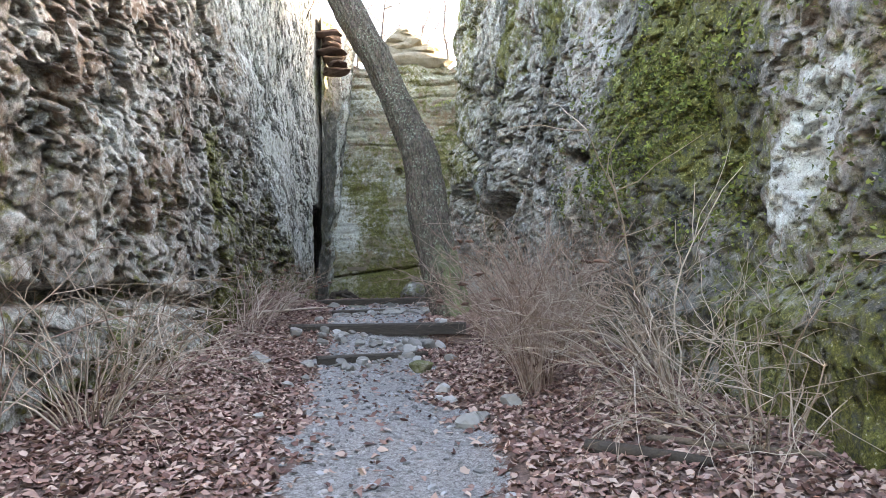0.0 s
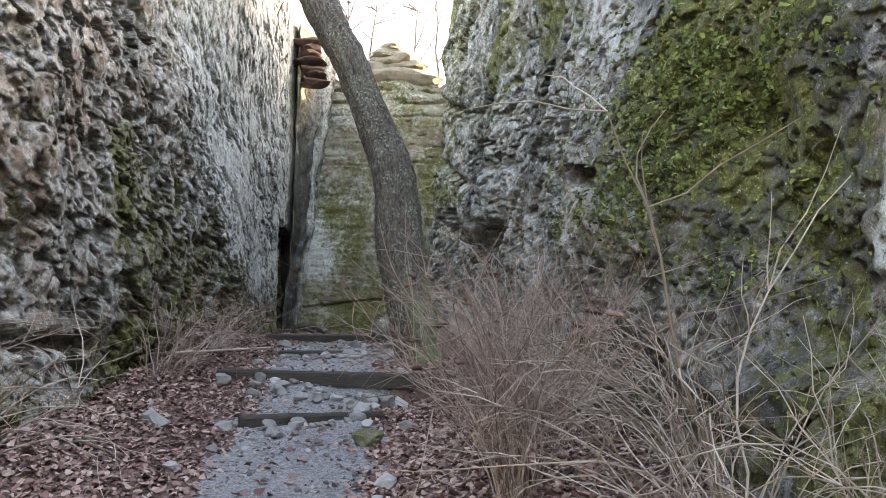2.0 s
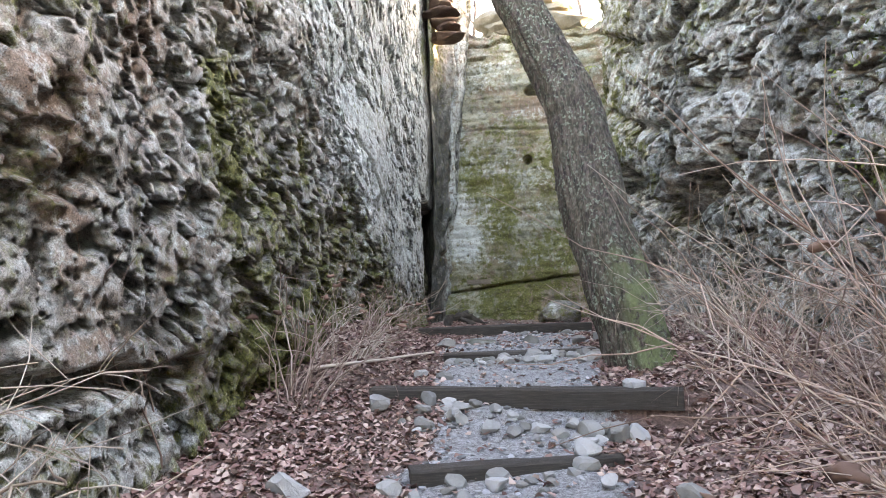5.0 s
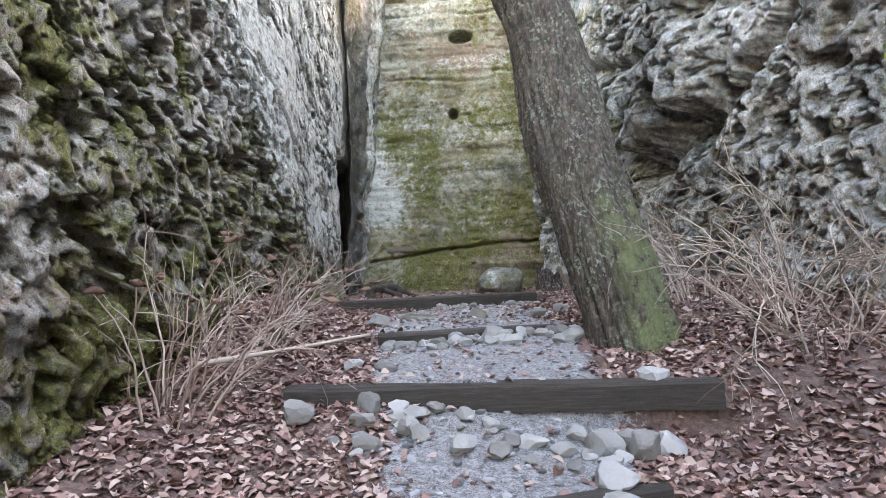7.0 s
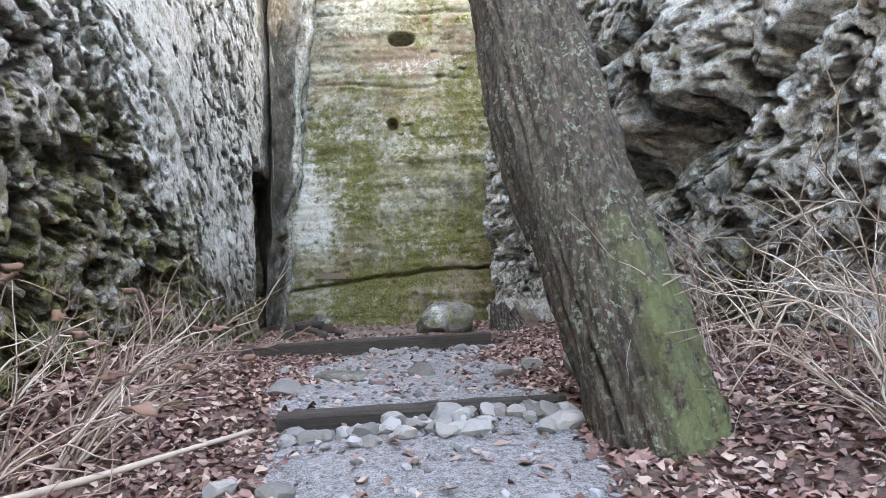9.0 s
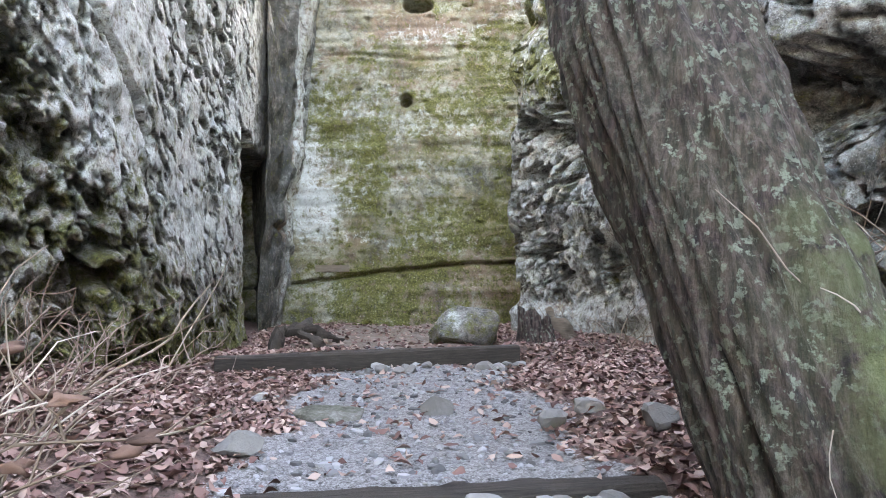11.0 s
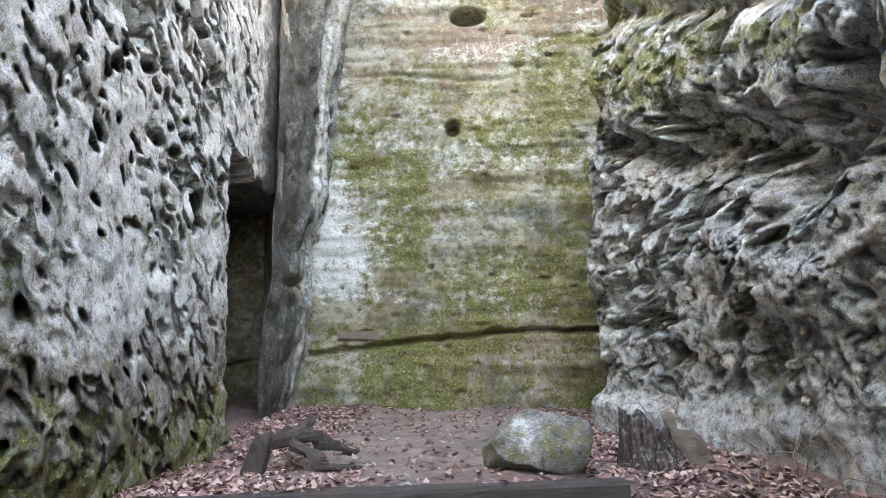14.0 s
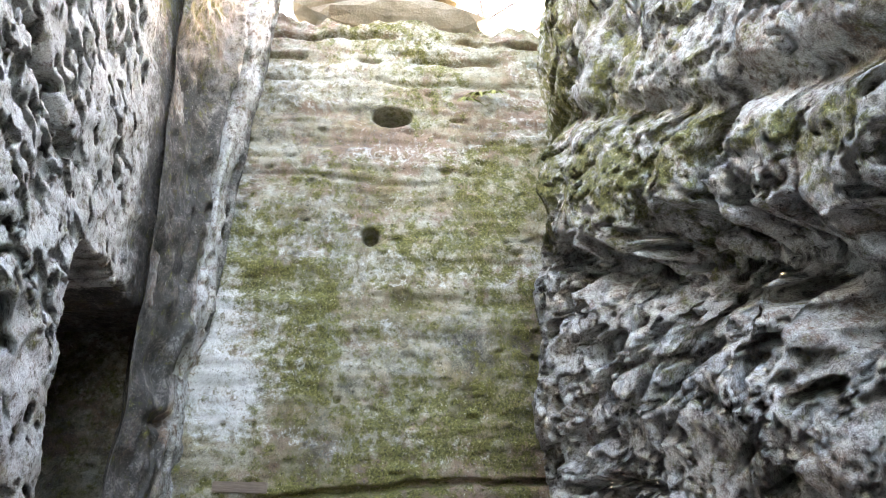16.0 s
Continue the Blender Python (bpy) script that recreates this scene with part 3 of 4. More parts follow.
push += 0.16 * blob(T, Z, 0.62, 3.95, 0.12, 0.42, 0.5) - 0.2 * blob(T, Z, 0.5, 2.95, 0.3, 0.16, 0.8) + 0.07 * (creases(T * 7, Z * 0.8, 0 * Z, 4, 401) - 0.3) + 0.03 * fbm(T * 14, Z * 5, 0 * Z, 3, 405)
push = push * (T < 1) * ramp(T, 0, 0.06) * (1 - ramp(T, 0.94, 1))
RX = RX + 0.04 * fbm(Z * 0.9, 0 * Z, 0 * Z, 4, 403) * (T < 4)
P = np.stack([RX + 0.75 * push, RY - 0.65 * push, Z], -1)
P[:, -1] = P[:, 0]
# dark stained front stripe; shade painted on the far edge, foot and back
rib_stain_shade = 1.05 * (1 - ramp(T - 0.03 * (Z - 4) + 0.04 * fbm(Z * 2, T * 4, 0 * Z, 3, 404), 0.58, 0.66)) * (1 - ramp(Z, 7, 9)) + 0.8 * ramp(T, 0.88, 0.95) * ramp(Z, 3.5, 4.5) + 0.5 * (1 - ramp(Z, 2.5, 3)) + 0.9 * (T > 2)
mask = np.stack([0.7 * ramp(Z, 7.5, 8.5) * (1 - ramp(T, 0.3, 0.6)), 0.15 + 0.85 * blob(T, Z, 0.62, 3.95, 0.16, 0.45, 0.3) + 0.5 * ramp(T, 0.6, 0.7), 0.7 * blob(T, Z, 0.5, 2.8, 0.4, 0.35, 0.8) + 0.3 * ramp(Z, 8, 10) + 0.25 * ramp(T, 0.6, 0.7) * ramp(Z, 4, 6), rib_stain_shade], -1)
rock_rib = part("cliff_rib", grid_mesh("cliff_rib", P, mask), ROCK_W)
tagged(rock_rib, "tall upright rib of grey rock beside the cave mouth", "rock rib", kind="structure")

# east cliff
ey = np.concatenate([np.arange(-5, 3.5, 0.3), np.arange(3.5, 24.6, 0.0215), np.arange(24.6, 27.6, 0.08)])
Y, Z = np.meshgrid(ey, ZS)
Z = np.where(Z > 3, 3 + (Z - 3) * (wall_top(Y, 12.4) - 3) / 7.4, Z)
X = np.interp(Y, [-14, 3, 6, 8, 10.8, 14, 16.2, 18, 20, 21.2, 22.5, 23.4, 24.2, 25.5, 28], [4.6, 4.6, 4.4, 4.15, 3.75, 3.2, 2.85, 2.65, 2.3, 2.05, 1.65, 1.25, 1.3, 1.75, 1.95])
wu, wv = Y + 0.06 * fbm(Y * 5, Z * 5, 0 * Y, 3, 131), Z + 0.06 * fbm(Y * 5, Z * 5, 0 * Y + 9, 3, 132)
d = 0.24 * fbm(Y * 0.35, Z * 0.35, 0 * Y + 3, 2, 101) + 0.16 * (creases(Y * 0.45, Z * 0.6 + Y * 0.2, 0 * Y, 4, 102) - 0.3) + 0.025 * fbm(Y * 4, Z * 4, 0 * Y, 4, 104) - 0.09 * np.clip(Z - 5, 0, 6)
end = ramp(Y, 18.5, 19.5)
mid = ramp(Y, 11.5, 12.5) * (1 - end)
# ledge that rises to the back, hollow below it
ledge = np.interp(Y, [18.0, 20.5, 21.7, 22.6, 23.9, 25], [3.7, 3.95, 4.25, 4.55, 4.9, 5.1]) + 0.42 * fbm(Y * 1.2, 0 * Y, 0 * Y, 4, 106) + 0.12 * fbm(Y * 5, Z * 3, 0 * Y, 3, 163)
over = end * (ramp(Z, ledge - 0.10, ledge + 0.16) * (1 - 0.5 * ramp(Z, ledge + 0.5, ledge + 2.2)))
d += 0.30 * over * (1 - ramp(Y, 22.6, 23.6))
d -= 0.36 * end * np.exp(-((Z - ledge + 0.32) / 0.30) ** 2) * (1 - ramp(Y, 22.0, 23.0))
d += 0.16 * np.exp(-((Z - ledge + 1.3) / 0.35) ** 2) * end * (1 - ramp(Y, 22.4, 23.2))
for lo, hi, a in ((4.6, 6.6, 0.3), (6.4, 8.4, 0.3)):
    led2 = np.interp(Y, [15, 19, 21, 24], [lo - 0.5, lo, lo + 0.6, hi])
    d -= a * np.exp(-((Z - led2) / 0.16) ** 2) * ramp(Y, 16, 17.5) * (0.5 + 0.5 * ramp(fbm(Y * 0.8, Z * 0.5, 0 * Y, 2, 105), -0.4, 0.3))
honey = end * (0.55 + 0.6 * ramp(fbm(Y * 0.7, Z * 0.7, 0 * Y, 3, 133), -0.4, 0.3)) * ramp(Z, 1.3, 1.8) * (1 - 0.4 * ramp(Z, ledge - 0.05, ledge + 0.3))
hu, hv = wu * 0.9 - wv * 0.25, (wv + wu * 0.4) * 1.25
hole = honey * (0.22 * hollows(hu, hv, 0.40, 140, 0.34, 0.42) + 0.13 * hollows(hu, hv, 0.19, 141, 0.26, 0.36) + 0.10 * pits(hu, hv, 0.15, 0.18, 0.40, 0.5, 142) * patches(Y, Z, 0.6, 148) + 0.04 * hollows(wu, wv, 0.085, 157, 0.26, 0.36))
hole = hole + end * ramp(Z, 1.4, 2.0) * (1 - ramp(Z, 4.6, 5.4)) * 0.3 * pits(hu, hv, 1.0, 0.12, 0.30, 0.5, 145)
hole = hole + mid * (0.22 * hollows(wu * 0.9 + wv * 0.3, wv - wu * 0.3, 0.34, 143, 0.36, 0.44) + 0.09 * hollows(wu, wv * 1.2, 0.16, 144, 0.28, 0.36) + 0.035 * hollows(wu, wv, 0.085, 158, 0.26, 0.36))
hole = hole + (1 - ramp(Y, 11.5, 12.5)) * (0.07 * hollows(wu + wv * 0.3, wv * 0.8, 0.3, 146, 0.3, 0.4) + 0.04 * hollows(wu, wv, 0.11, 159, 0.28, 0.38))
# hanging block and the hollow under it
brow = np.interp(Y, [15.6, 16.5, 17.5, 18.4, 19.6], [3.75, 3.32, 3.02, 3.2, 3.8]) + 0.16 * fbm(Y * 1.6, 0 * Y, 0 * Y, 4, 160)
under = ramp(Y, 15.6, 16.5) * (1 - ramp(Y, 18.3, 19.5))
d += 0.46 * under * ramp(Z, brow - 0.10, brow + 0.14) * (1 - 0.8 * ramp(Z, brow + 0.5, brow + 2.4))
d -= 0.46 * under * np.exp(-((Z - brow + 0.24) / 0.27) ** 2)
d -= 0.30 * near_line(Y, Z, [(14.6, 3.9), (15.9, 3.2), (16.1, 3.0)], 0.2)
d -= 0.35 * blob(Y, Z, 16.2, 4.5, 0.45, 0.25, 0.6)
hole = hole + 0.8 * np.clip(near_line(Y, Z, [(10.45, 2.98), (10.9, 3.06), (11.5, 3.26)], 0.17) * 1.3, 0, 1)     # slanting hole
d += 0.28 * ramp(Z - 0.35 * (Y - 10), 1.1, 1.5) * (1 - ramp(Y, 11.6, 12.2)) * ramp(Y, 8, 9.5) * (1 - ramp(Z, 2.4, 4.6))
d -= 0.45 * blob(Y, Z, 5.2, 2.75, 0.6, 0.3, 0.8) + 0.35 * blob(Y, Z, 5.4, 1.55, 0.5, 0.25, 0.8)
d += 0.28 * (1 - ramp(Z, 0.9, 1.3)) * (1 - ramp(Y, 9, 10))
d -= 0.30 * near_line(Y, Z, [(22.0, 2.28), (22.6, 2.36), (23.4, 2.2)], 0.07)
d += 0.20 * (1 - ramp(Z, 1.25, 1.5)) * ramp(Y, 20.5, 22)
d -= 0.35 * blob(Y, Z, 23.8, 4.75, 0.5, 0.35, 0.6)
d += 0.28 * blob(Y, Z, 23.5, 5.6, 0.45, 0.55, 0.8)
d += 0.02 * fbm(Y * 6, Z * 6, 0 * Y, 4, 103)
d = np.where(Y < 3.5, d * 0.6, d)
hole = np.where(Y < 3.5, 0, hole)
face = np.stack([X - d + hole, Y + (0.5 + 0.45 * end) * hole, Z + 0.35 * hole], -1)
face[-30:, :, 2] += (np.linspace(0, 1, 30)[:, None] * 0.7 * fbm(ey * 0.6, 0 * ey + 5, 0 * ey, 4, 78)[None])
mline = np.interp(Y, [4, 8.5, 10.2, 11.5, 13.5, 15.2], [0.6, 1.2, 2.1, 2.7, 2.9, 3.0])
scar = blob(Y - 0.55 * (2.8 - Z) + 0.12 * fbm(Y * 2, Z * 2, 0 * Y, 3, 161), Z, 6.25, 2.3, 0.45, 0.85, 0.35)     # bare pale streak
mossy = 0.85 * blob(Y, Z, 8.8, 3.4, 2.4, 2.2, 0.7) * ramp(Z, mline - 1.0, mline - 0.4) * (0.6 + 0.5 * ramp(fbm(Y * 0.9, Z * 0.5, 0 * Y, 4, 162), -0.2, 0.3)) + 0.9 * blob(Y, Z, 12.3, 2.65, 1.3, 0.4, 0.8) + 0.35 * (1 - ramp(Y, 5.6, 6.6))
mossy += 0.55 * ramp(fbm(Y * 0.6, Z * 0.3, 0 * Y, 4, 150), 0.1, 0.7) + 0.7 * np.exp(-((Z - ledge - 0.6) / 0.3) ** 2) * end * ramp(fbm(Y * 1.2, Z * 0.8, 0 * Y, 3, 153), -0.1, 0.3)
mossy += (0.75 - 0.35 * end) * ramp(Z, 5.0, 6.5) * ramp(fbm(Y * 0.9, Z * 0.25, 0 * Y, 3, 155), -0.1, 0.4) + 0.6 * (1 - ramp(Z, 0.4, 1.6)) * (1 - ramp(Y, 9, 11)) + 0.8 * ramp(Y, 23.2, 23.6) * ramp(Z, 4.6, 5.2)
pale = 0.25 + 0.6 * scar + 0.2 * mid + 0.32 * end - 0.2 * (1 - ramp(Y, 5.4, 6.2)) * (1 - scar)
mossy *= 1 - 0.95 * scar
brown = 0.7 * ramp(fbm(Y * 0.7, Z * 0.8, 0 * Y, 4, 151), 0.05, 0.5) * (0.4 + 0.6 * ramp(Z, 4.0, 6.5)) + 0.6 * blob(Y, Z, 20.6, 3.4, 1.4, 0.4, 1)
patina_shade = 0.12 + 0.45 * ramp(fbm(Y * 0.8, Z * 0.25, 0 * Y, 4, 152), 0.0, 0.6) + 0.2 * mid * ramp(Z, 3.0, 4.5) + 0.4 * blob(Y, Z, 8.9, 3.3, 2.6, 2.1, 0.5) + 0.35 * (1 - ramp(Y, 5.4, 6.2)) + 0.3 * (1 - ramp(Z, 1.0, 2.0)) * (1 - ramp(Y, 11, 13))
patina_shade = patina_shade * (1 - 0.3 * end) * (1 - scar)
P = close_cliff(face, (1, 0, 0))
mask = np.concatenate([np.stack([mossy, pale, brown, patina_shade], -1)] + [np.stack([mossy, pale, brown, patina_shade], -1)[-1:]] * (len(P) - len(face)))
cliff_east = part("cliff_east", grid_mesh("cliff_east", P, mask), ROCK_E)
tagged(cliff_east, "pitted grey sandstone cliff with mossy ledges and overhangs", "cliff", kind="structure")
EAST = (ey, ZS, face)

# back cliff, leaning away
bx = np.concatenate([np.arange(-8.5, -5.5, 0.25), np.arange(-5.5, 5.0, 0.034)])
bz = np.arange(0.2, 10.3, 0.034)
X, Z = np.meshgrid(bx, bz)
d = 0.05 * fbm(X * 0.5, Z * 0.5, 0 * X, 3, 201) + 0.035 * fbm(X * 0.5, Z * 5.5, 0 * X, 4, 202) + 0.03 * fbm(X * 3, Z * 4, 0 * X, 4, 203)
d += 0.05 * np.abs(fbm(X * 0.25, Z * 2.2, 0 * X, 3, 204)) * ramp(Z, 2.2, 4)
crack = [(-5, 1.62), (-3.35, 1.80), (-2.6, 1.90), (-2.05, 1.955), (-1.2, 2.07), (-0.42, 2.13), (0.48, 2.20), (1.1, 2.19), (1.7, 2.22), (3, 2.3)]
d -= 0.22 * near_line(X, Z + 0.02 * fbm(X * 5, 0 * X, 0 * X, 3, 205), crack, 0.055)
d += 0.05 * (1 - ramp(Z, 1.6, 2.1))
d -= 0.5 * blob(X, Z, -0.77, 5.86, 0.14, 0.17, 0.3) + 0.7 * blob(X, Z, -0.49, 8.15, 0.36, 0.21, 0.3)
d -= 0.12 * blob(X, Z, -1.15, 3.3, 0.07, 0.06) + 0.12 * blob(X, Z, -0.1, 3.15, 0.06, 0.05) + 0.08 * pits(X + 0.1 * fbm(X * 2, Z * 2, 0 * X, 2, 9), Z * 2, 0.5, 0.1, 0.25, 0.3, 206)
for cz, a in ((9.4, 0.16), (8.9, 0.10), (6.9, 0.06), (4.9, 0.05), (9.9, 0.2)):
    d -= a * np.exp(-((Z - cz - 0.08 * fbm(X * 0.8, 0 * X + cz, 0 * X, 3, 207)) / 0.05) ** 2) * ramp(fbm(X * 1.1, 0 * X + cz, 0 * X, 2, 208), -0.4, 0.2)
face = np.stack([X, 26.28 + 0.13 * (Z - 2) - d, Z], -1)
face[-20:, :, 2] += np.linspace(0, 1, 20)[:, None] * (0.25 * fbm(bx * 1.5, 0 * bx, 0 * bx, 4, 209))[None]
mossy = 0.34 + 0.5 * ramp(fbm(X * 0.7, Z * 0.7, 0 * X, 4, 210), -0.1, 0.5) + 0.35 * blob(X, Z, -1.5, 4.6, 0.7, 2.2, 1) + 0.2 * (1 - ramp(Z, 1.9, 2.5)) - 0.9 * blob(X, Z, -2.9, 3.6, 0.7, 1.6, 0.6) - 0.25 * ramp(Z, 6.3, 7.5)
pale = 0.02 + 0.38 * ramp(fbm(X * 0.5, Z * 1.9, 0 * X, 4, 211), 0.05, 0.4) + 0.75 * blob(X, Z, -2.75, 3.3, 0.75, 0.75, 0.5) + 0.5 * blob(X, Z, -2.9, 5.5, 0.5, 2.5, 0.7) - 0.7 * (1 - ramp(Z, 2.0, 2.6))
brown = 0.1 + 0.5 * ramp(fbm(X * 0.4, Z * 1.3, 0 * X, 4, 212), 0.0, 0.4) + 0.6 * (1 - ramp(Z, 2.3, 2.9)) * ramp(X, -3, 1) + 0.5 * blob(X, Z, -0.4, 7.6, 2, 0.7, 1)
patina_shade = 0.6 * blob(X, Z, 1.0, 4.2, 1.4, 1.0, 1) + 0.35 * (1 - ramp(Z, 1.0, 1.6)) + 0.4 * ramp(fbm(X * 0.8, Z * 0.5, 0 * X, 3, 213), 0.1, 0.6)
P = close_cliff(face, (0, 1, 0), 0.25)
mask = np.concatenate([np.stack([mossy, pale, brown, patina_shade], -1)] + [np.stack([mossy, pale, brown, patina_shade], -1)[-1:]] * (len(P) - len(face)))
cliff_back = part("cliff_back", grid_mesh("cliff_back", P, mask), ROCK_B)
tagged(cliff_back, "flat moss-streaked sandstone face with a slanting crack and holes", "cliff", kind="structure")


# weathered rock knob on top of the back cliff
knob = thing("rock_outcrop", (-0.4, 27.9, 10.2), "stacked weathered sandstone knob on the cliff top", "rock outcrop")
for k, (dx, dz, w, h) in enumerate([(-0.1, 0.25, 3.6, 1.1), (-0.2, 0.65, 3.0, 1.0), (0.05, 1.0, 2.5, 0.9), (-0.2, 1.35, 1.7, 0.85), (0.5, 0.9, 1.6, 0.8), (-0.15, 1.6, 0.9, 0.55)]):
    v, f = stone((w, 1.6, h), 920 + k, 3, 0.32, 0.3, (0.6, 0.9))
    g = Geo()
    g.add(v + (dx, 0.08 * k, dz), f)
    part("slab", g, SANDSTONE, knob, smooth=False)
for k, (x, y, z, w, h) in enumerate([(2.72, 16.7, 4.13, 0.56, 0.62), (2.74, 16.7, 3.68, 0.42, 0.34)]):
    v, f = stone((w, w * 1.1, h), 950 + k, 3, 0.06, 0.9)
    g = Geo()
    g.add(v, f)
    ob = part("wedged_block", g, STONE)
    ob.location = (x, y, z)
    tagged(ob, "pale angular block wedged under the overhang", "rock", "wedged blocks")


SHALE = plain("red_brown_shale", [(0.3, (0.045, 0.028, 0.022)), (0.5, (0.11, 0.07, 0.055)), (0.7, (0.21, 0.15, 0.12))], 5, 0.9, 0.8, 0.03, vary=0.4)
wedge = thing("shale_wedge", (-2.75, 24.4, 9.1), "dark red-brown layered shale wedged at the cliff corner", "rock")
for k in range(7):
    v, f = stone((1.2 - 0.25 * ((k * 5) % 3) / 2, 1.0, 0.30 + 0.14 * ((k * 3) % 4) / 3), 970 + k, 3, 0.22, 0.8, (0.55, 0.85))
    g = Geo()
    g.add(v + (-0.03 * k + 0.05 * (k % 2), 0.04 * (k % 3), 0.02 + 0.22 * k), f)
    part("slab", g, SHALE, wedge, smooth=False)


def fern(x, y, z, seed):
    """A small drooping fern on a ledge of the back face."""
    ob = thing("fern", (x, y, z), "small yellow-green fern drooping from a rock ledge", "fern", "ferns on the back face")
    rng = np.random.default_rng(seed)
    for k in range(11):
        a = rng.uniform(-1.4, 1.4)
        t = np.linspace(0, 1, 6)
        ln = rng.uniform(0.2, 0.42)
        c = np.stack([np.sin(a) * t * ln, -np.cos(a) * t * ln * 0.7, 0.25 * ln * t - 0.75 * ln * t ** 2.2], -1)
        w = 0.035 * np.sin(np.pi * (0.1 + 0.9 * t))[:, None] * np.array([[math.cos(a), math.sin(a), 0.1]])
        g = Geo()
        g.add(np.concatenate([c - w, c + (0, 0, 0.008), c + w]), [q for i in range(5) for q in ((i, i + 1, i + 7, i + 6), (i + 6, i + 7, i + 13, i + 12))])
        part("frond", g, FROND, ob)


fern(1.02, 27.0, 8.62, 1)
fern(0.80, 26.98, 8.5, 2)
fern(1.3, 27.05, 8.7, 3)

# ---- timber steps ----
def timber(beam, seed):
    """A squared railway-tie timber with worn edges and end checks."""
    (x0, y0), (x1, y1), top = beam
    a, b = np.array([x0, y0, 0]), np.array([x1, y1, 0])
    length = np.linalg.norm(b - a)
    h, w, n = 0.21, 0.20, 26
    rng = np.random.default_rng(seed)
    prof = np.array([(-w / 2, -h / 2), (w / 2, -h / 2), (w / 2, h / 2 - 0.02), (w / 2 - 0.02, h / 2), (0, h / 2 + 0.004), (-w / 2 + 0.025, h / 2), (-w / 2, h / 2 - 0.025), (-w / 2, 0)])
    g = Geo()
    rows = []
    for k in range(n + 1):
        s = k / n * length - length / 2
        j = 0.010 * fbm(prof[:, 0] * 9 + s * 1.2, prof[:, 1] * 9, 0 * prof[:, 0] + seed, 3, seed)
        bow = 0.012 * math.sin(k / n * 5 + seed)
        rows.append(np.stack([np.full(8, s), prof[:, 0] + j + bow, prof[:, 1] + j], -1))
    faces = [(k * 8 + i, k * 8 + (i + 1) % 8, (k + 1) * 8 + (i + 1) % 8, (k + 1) * 8 + i) for k in range(n) for i in range(8)]
    faces += [tuple(range(8))[::-1], tuple(range(n * 8, n * 8 + 8))]
    g.add(np.concatenate(rows), [f[::-1] for f in faces])
    me = g.mesh("timber_step", smooth=False)
    me.materials.append(TIMBER)
    ob = new("timber_step", me)
    ob.matrix_world = Matrix.Translation(((x0 + x1) / 2, (y0 + y1) / 2, top - h / 2)) @ Matrix.Rotation(math.atan2(y1 - y0, x1 - x0), 4, "Z")
    return tagged(ob, "dark weathered squared timber forming a trail step", "timber step", "timber steps")


for i, beam in enumerate(BEAMS):
    timber(beam, i + 3)


# ---- leaning tree ----
def leaning_tree():
    tree = thing("leaning_tree", (1.25, 14.2, gz(1.25, 14.2)), "leaning bare tree with furrowed dark bark, lichen and moss", "tree")
    o = np.array(tree.location)
    axis = np.array([(1.47, 14.28, 0.3), (1.38, 14.3, 0.8), (1.28, 14.34, 1.18), (1.11, 14.48, 1.80), (0.98, 14.70, 2.46), (0.90, 15.0, 3.22), (0.79, 15.28, 4.0), (0.57, 15.45, 4.65), (0.28, 15.6, 5.25), (-0.2, 15.85, 6.5), (-0.62, 15.95, 7.2), (-1.0, 16.12, 8.05), (-1.7, 16.5, 9.6), (-2.3, 17.0, 11.5), (-2.6, 17.6, 13.5)])
    rad = np.array([0.45, 0.385, 0.375, 0.39, 0.41, 0.41, 0.39, 0.375, 0.36, 0.34, 0.33, 0.32, 0.29, 0.24, 0.17])
    t = np.linspace(0, len(axis) - 1, 420)
    c = np.stack([np.interp(t, range(len(axis)), axis[:, i]) for i in range(3)], -1)
    for _ in range(60):
        c[1:-1] = (c[:-2] + c[1:-1] * 2 + c[2:]) / 4
    r = np.interp(t, range(len(rad)), rad)
    n = 120
    v, f = tube(c, r, n)
    ang = np.tile(np.arange(n) * 2 * np.pi / n, len(c))
    run = np.repeat(np.cumsum(np.r_[0, np.linalg.norm(np.diff(c, axis=0), axis=1)]), n)
    ca, sa = np.cos(ang), np.sin(ang)
    rr = np.repeat(r, n)
    bark = 0.058 * creases(ca * 5.5, sa * 5.5, run * 1.1, 3, 300) + 0.014 * fbm(ca * 11, sa * 11, run * 5, 3, 303) + 0.05 * fbm(ca * 1.2, sa * 1.2, run * 0.7, 3, 301)
    flare = 0.06 * np.clip(1.1 - run, 0, 1) * np.maximum(np.sin(ang * 5 + 1), 0) * 0.8
    centre = np.repeat(c, n, axis=0)
    v = centre + (v - centre) * (1 + (bark - 0.03 + flare) / rr)[:, None]
    g = Geo()
    g.add(v - o, [q[::-1] for q in f])
    me = g.mesh("trunk")
    layer = me.attributes.new("mask", "FLOAT_COLOR", "POINT")
    m = np.zeros((len(v), 4))
    m[:, 0] = np.clip(1.2 * (1 - ramp(v[:, 2] + 0.6 * fbm(v[:, 0] * 2, v[:, 1] * 2, v[:, 2] * 2, 3, 9), 1.1, 2.4)) * ramp(v[:, 0] - np.repeat(c[:, 0], n), -0.15, 0.15) + 0.15, 0, 1)
    layer.data.foreach_set("color", m.reshape(-1).astype(np.float32))
    part("trunk", me, BARK, tree)
    rng = np.random.default_rng(5)
    for k, (i, side) in enumerate([(332, (-0.8, 0.5, 0.7)), (365, (0.9, 0.4, 0.9)), (394, (-0.3, 1.0, 0.8)), (412, (0.5, -0.6, 1.0)), (354, (-0.6, -0.7, 0.6))]):
        g = Geo()
        limb(g, c[i] - o, np.array(side), 3.2, r[i] * 0.42, rng, 3)
